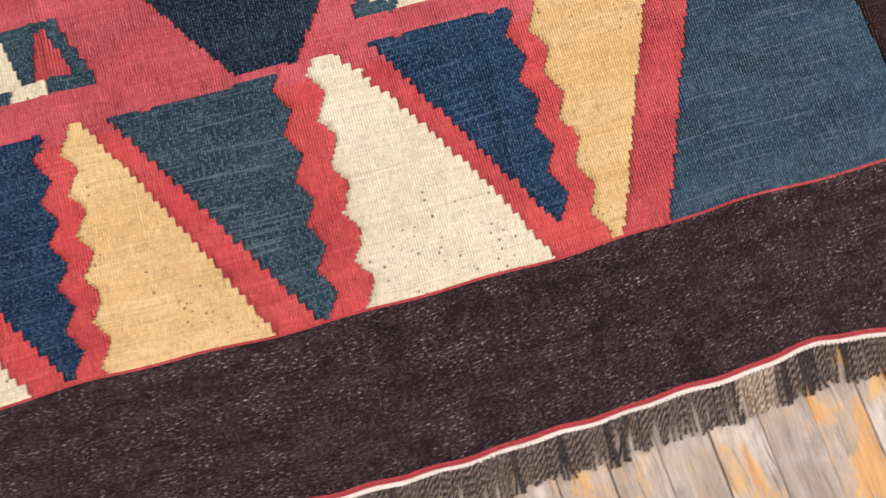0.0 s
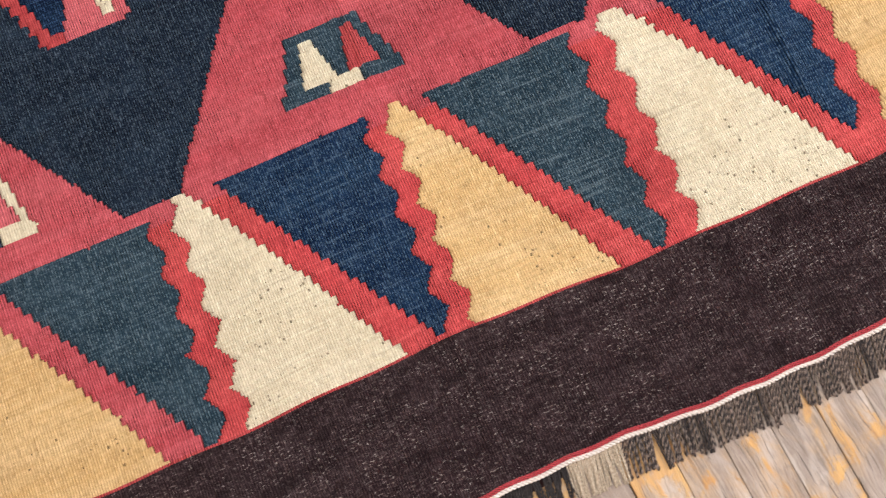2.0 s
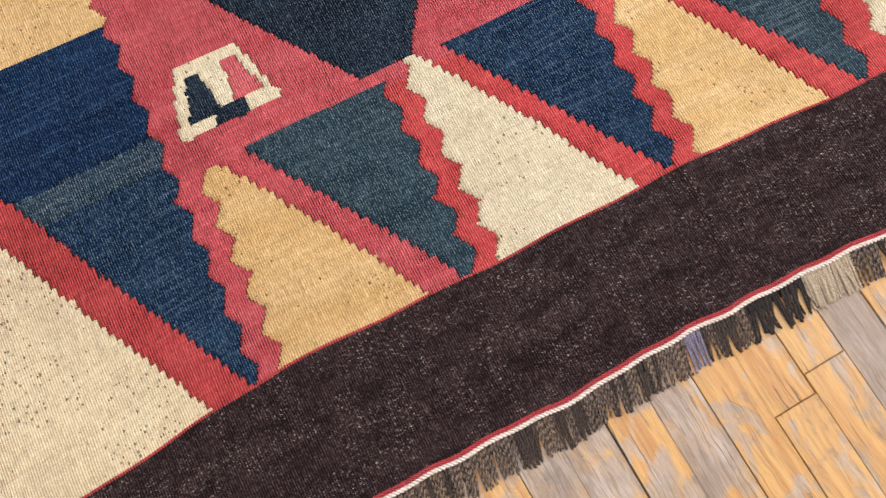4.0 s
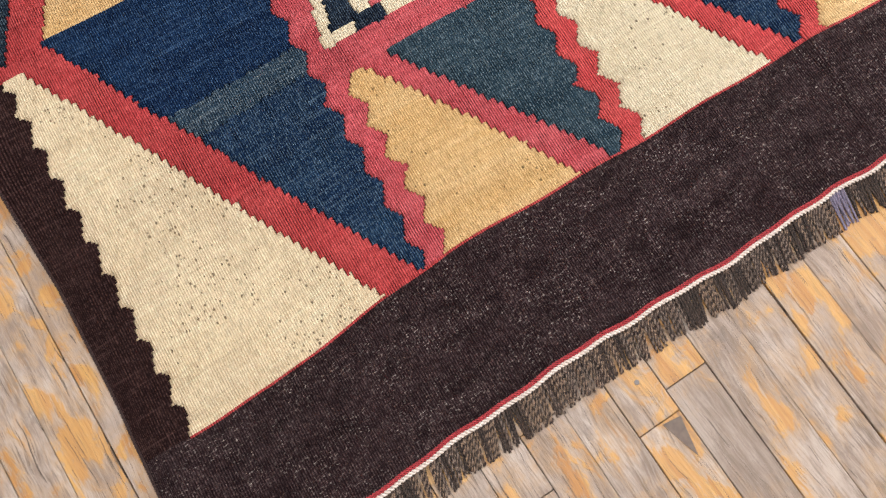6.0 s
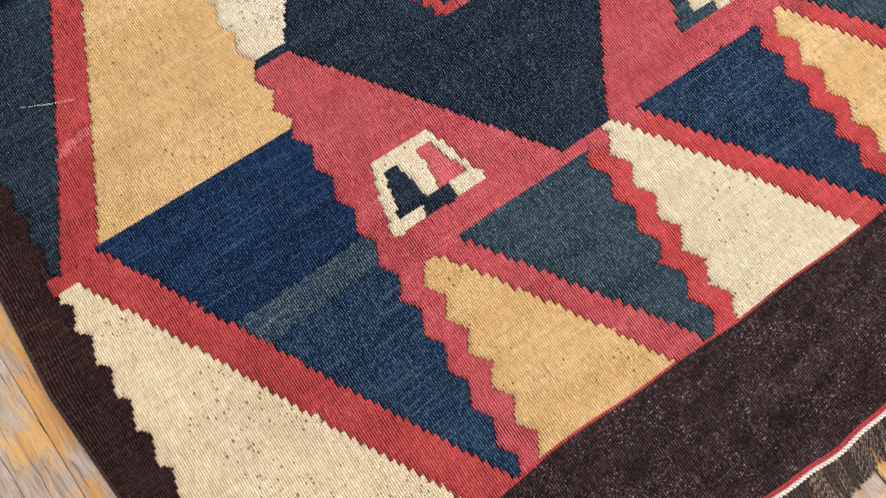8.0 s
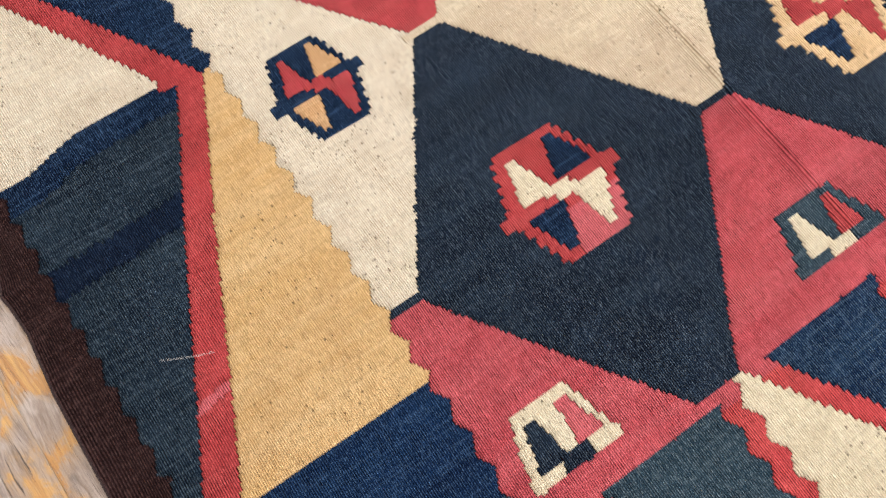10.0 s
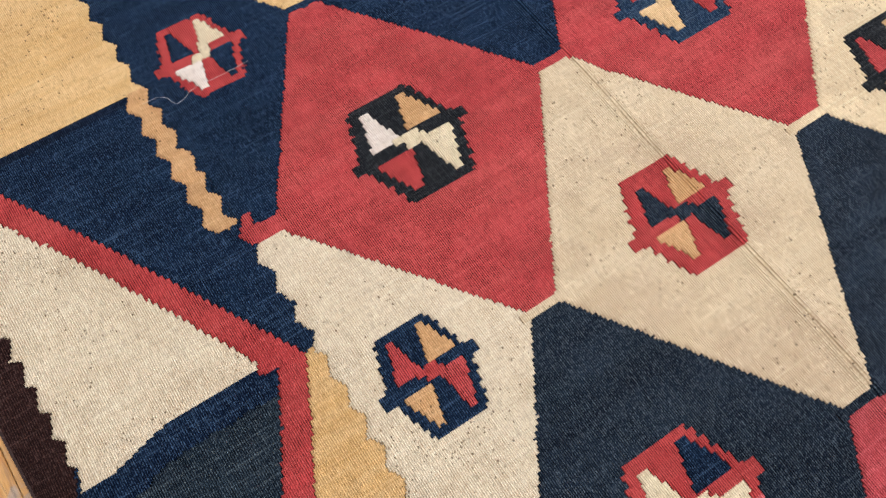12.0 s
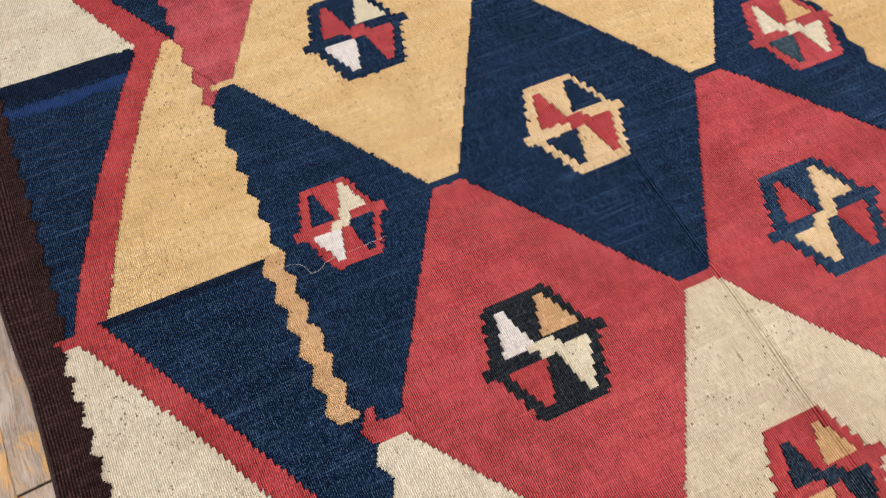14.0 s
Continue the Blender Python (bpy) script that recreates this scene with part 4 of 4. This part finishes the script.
loose_thread(((0.400, 1.922), (0.425, 1.921), (0.441, 1.911), (0.450, 1.892), (0.468, 1.894), (0.485, 1.903), (0.540, 1.905), (0.596, 1.908)), 0.00024, "thin pale curled cotton thread lying on the kilim")
loose_thread(((0.157, 1.008), (0.186, 0.993), (0.205, 0.984), (0.228, 0.975)), 0.00035, "short pale thread lying on the teal wool")

# ---- the floor: worn strip boards ----
floor = tagged(new("floor"), "worn oak strip floor with flaking orange varnish", "floor", kind="structure")
bm = bmesh.new()
box(bm, -2.5, -2.2, -0.06, 4.6, 4.6, -0.006)
part("subfloor", bm, SUBFLOOR, floor)
WIDE, TILT = 0.0622, 0.057
BOARDS = {}


def board_mesh(wide, long, wear):
    """A board with eased edges, its upper face at z = 0."""
    bm = bmesh.new()
    w, l, c = wide / 2, long / 2, 0.0007
    rings = [[(-w, -l, -0.006), (w, -l, -0.006), (w, l, -0.006), (-w, l, -0.006)], [(-w, -l, -c), (w, -l, -c), (w, l, -c), (-w, l, -c)], [(-w + c, -l + c, 0), (w - c, -l + c, 0), (w - c, l - c, 0), (-w + c, l - c, 0)]]
    vs = [[bm.verts.new(p) for p in r] for r in rings]
    for a, b in zip(vs, vs[1:]):
        for k in range(4):
            bm.faces.new((a[k], a[(k + 1) % 4], b[(k + 1) % 4], b[k]))
    bm.faces.new(vs[2])
    me = bpy.data.meshes.new("board")
    bm.to_mesh(me)
    bm.free()
    me.materials.append(BOARDWOOD[wear])
    return me


# how much varnish each board still has, by its number from the corner: south of the rug, below a joint there, and west of the rug
SOUTH = {-3: "thin", -2: "patchy", -1: "patchy", 0: "patchy", 1: "thin", 2: "patchy", 3: "patchy", 4: "thin", 5: "thin", 6: "patchy", 7: "thin", 8: "sound", 9: "sound", 10: "patchy", 11: "bare", 12: "sound", 13: "thin", 14: "thin", 15: "thin", 16: "thin", 17: "thin", 18: "thin", 19: "thin", 20: "bare", 21: "thin", 22: "bare", 23: "patchy", 24: "thin"}
BELOW = {2: "sound", 3: "bare", 9: "sound", 10: "sound", -1: "thin", 0: "patchy", 19: "thin"}
WEST = {-6: ("patchy", "thin"), -7: ("patchy", "thin"), -8: ("patchy", "patchy"), -9: ("thin", "sound"), -10: ("thin", "patchy")}


def wear_of(k, mid, joint):
    if k < -5:
        return WEST.get(k, ("thin", "patchy"))[mid > 0.9]
    if k in BELOW and mid < joint:
        return BELOW[k]
    return SOUTH.get(k, "patchy" if k % 3 else "thin")


rest = bmesh.new()
rng = random.Random(11)
START = {0: -0.026, 2: -0.101, 3: -0.069, 9: -0.106, 10: -0.077, 19: -0.156, -1: -0.103}
for k in range(-40, 66):
    xs = 0.4575 + WIDE * k + WIDE / 2
    joint = START.get(k, rng.uniform(-0.78, -0.42)) - (0.10 if k < -3 else 0.0)
    joint = {-6: -0.30, -7: -1.35, -8: -0.30, -9: -0.34}.get(k, joint)
    y = joint - 0.88 * 2
    while y < 4.5:
        long = 0.44 if k in START else 0.88 if k > -4 or y < -1.0 else 2.2 if k in (-6, -7, -8) else 1.6
        mid = y + long / 2
        bx = xs - TILT * (mid + 0.06) + rng.gauss(0, 0.0004)
        if -2.5 < bx < 4.6 and -3.2 < y and y + long < 5.9:
            turn = math.degrees(TILT) + rng.gauss(0, 0.06)
            near = -0.42 < bx < 2.4 and -0.75 < mid < 2.9 and not (0.16 < bx < 2.0 and y > 0.15)
            if near:
                key = (round(long, 2), wear_of(k, mid, joint))
                if key not in BOARDS:
                    BOARDS[key] = board_mesh(WIDE - 0.0013, long - 0.0005, key[1])
                ob = new("board", BOARDS[key])
                ob.parent = floor
                ob.matrix_basis = pose(bx, mid, rng.gauss(0, 0.0002), 0, 0, turn)
            elif not (0.16 < bx < 2.0 and y > 0.15 and y + long < 3.35) and y + long > -2.15:
                low, high = max(y, -2.2) - mid, min(y + long, 4.6) - mid
                w = WIDE / 2 - 0.0006
                cs, sn = math.cos(radians(turn)), math.sin(radians(turn))
                rest.faces.new([rest.verts.new((bx + a * cs - b * sn, mid + a * sn + b * cs, -0.0002)) for a, b in ((-w, low), (w, low), (w, high), (-w, high))])
        y += long
tagged(part("outer_boards", rest, BOARDWOOD["patchy"], floor), kind="stuff")


def bare_wedge(corners):
    """A grey wedge where the surface of a board has split away, as a thin raised sliver."""
    bm = bmesh.new()
    mx, my = sum(p[0] for p in corners) / 3, sum(p[1] for p in corners) / 3
    low = [bm.verts.new((px - mx, py - my, -0.001)) for px, py in corners]
    top = [bm.verts.new((0.97 * (px - mx), 0.97 * (py - my), 0.0009)) for px, py in corners]
    for k in range(3):
        bm.faces.new((low[k], low[(k + 1) % 3], top[(k + 1) % 3], top[k]))
    bm.faces.new(top)
    bmesh.ops.recalc_face_normals(bm, faces=bm.faces[:])
    ob = part("bare_wedge", bm, SPLIT_WOOD, floor, "dark grey split wedge of bare wood")
    ob.location = (mx, my, 0)


bare_wedge(((0.617, -0.1035), (0.643, -0.1055), (0.635, -0.158)))


def nail_head(x, y, radius):
    """A round steel nail head, dished, flush in a board."""
    bm = bmesh.new()
    rings = [[bm.verts.new((r * math.cos(a), r * math.sin(a), z)) for a in (2 * math.pi * k / 14 for k in range(14))] for r, z in ((radius, -0.002), (radius, 0.0003), (radius * 0.85, 0.0007), (radius * 0.45, 0.0003))]
    for one, two in zip(rings, rings[1:]):
        for k in range(14):
            bm.faces.new((one[k], one[(k + 1) % 14], two[(k + 1) % 14], two[k])).smooth = True
    bm.faces.new(rings[-1])
    ob = part("nail_head", bm, STEEL, floor, "dull steel nail head")
    ob.location = (x, y, 0.0003)


nail_head(0.6183, -0.0444, 0.0034)
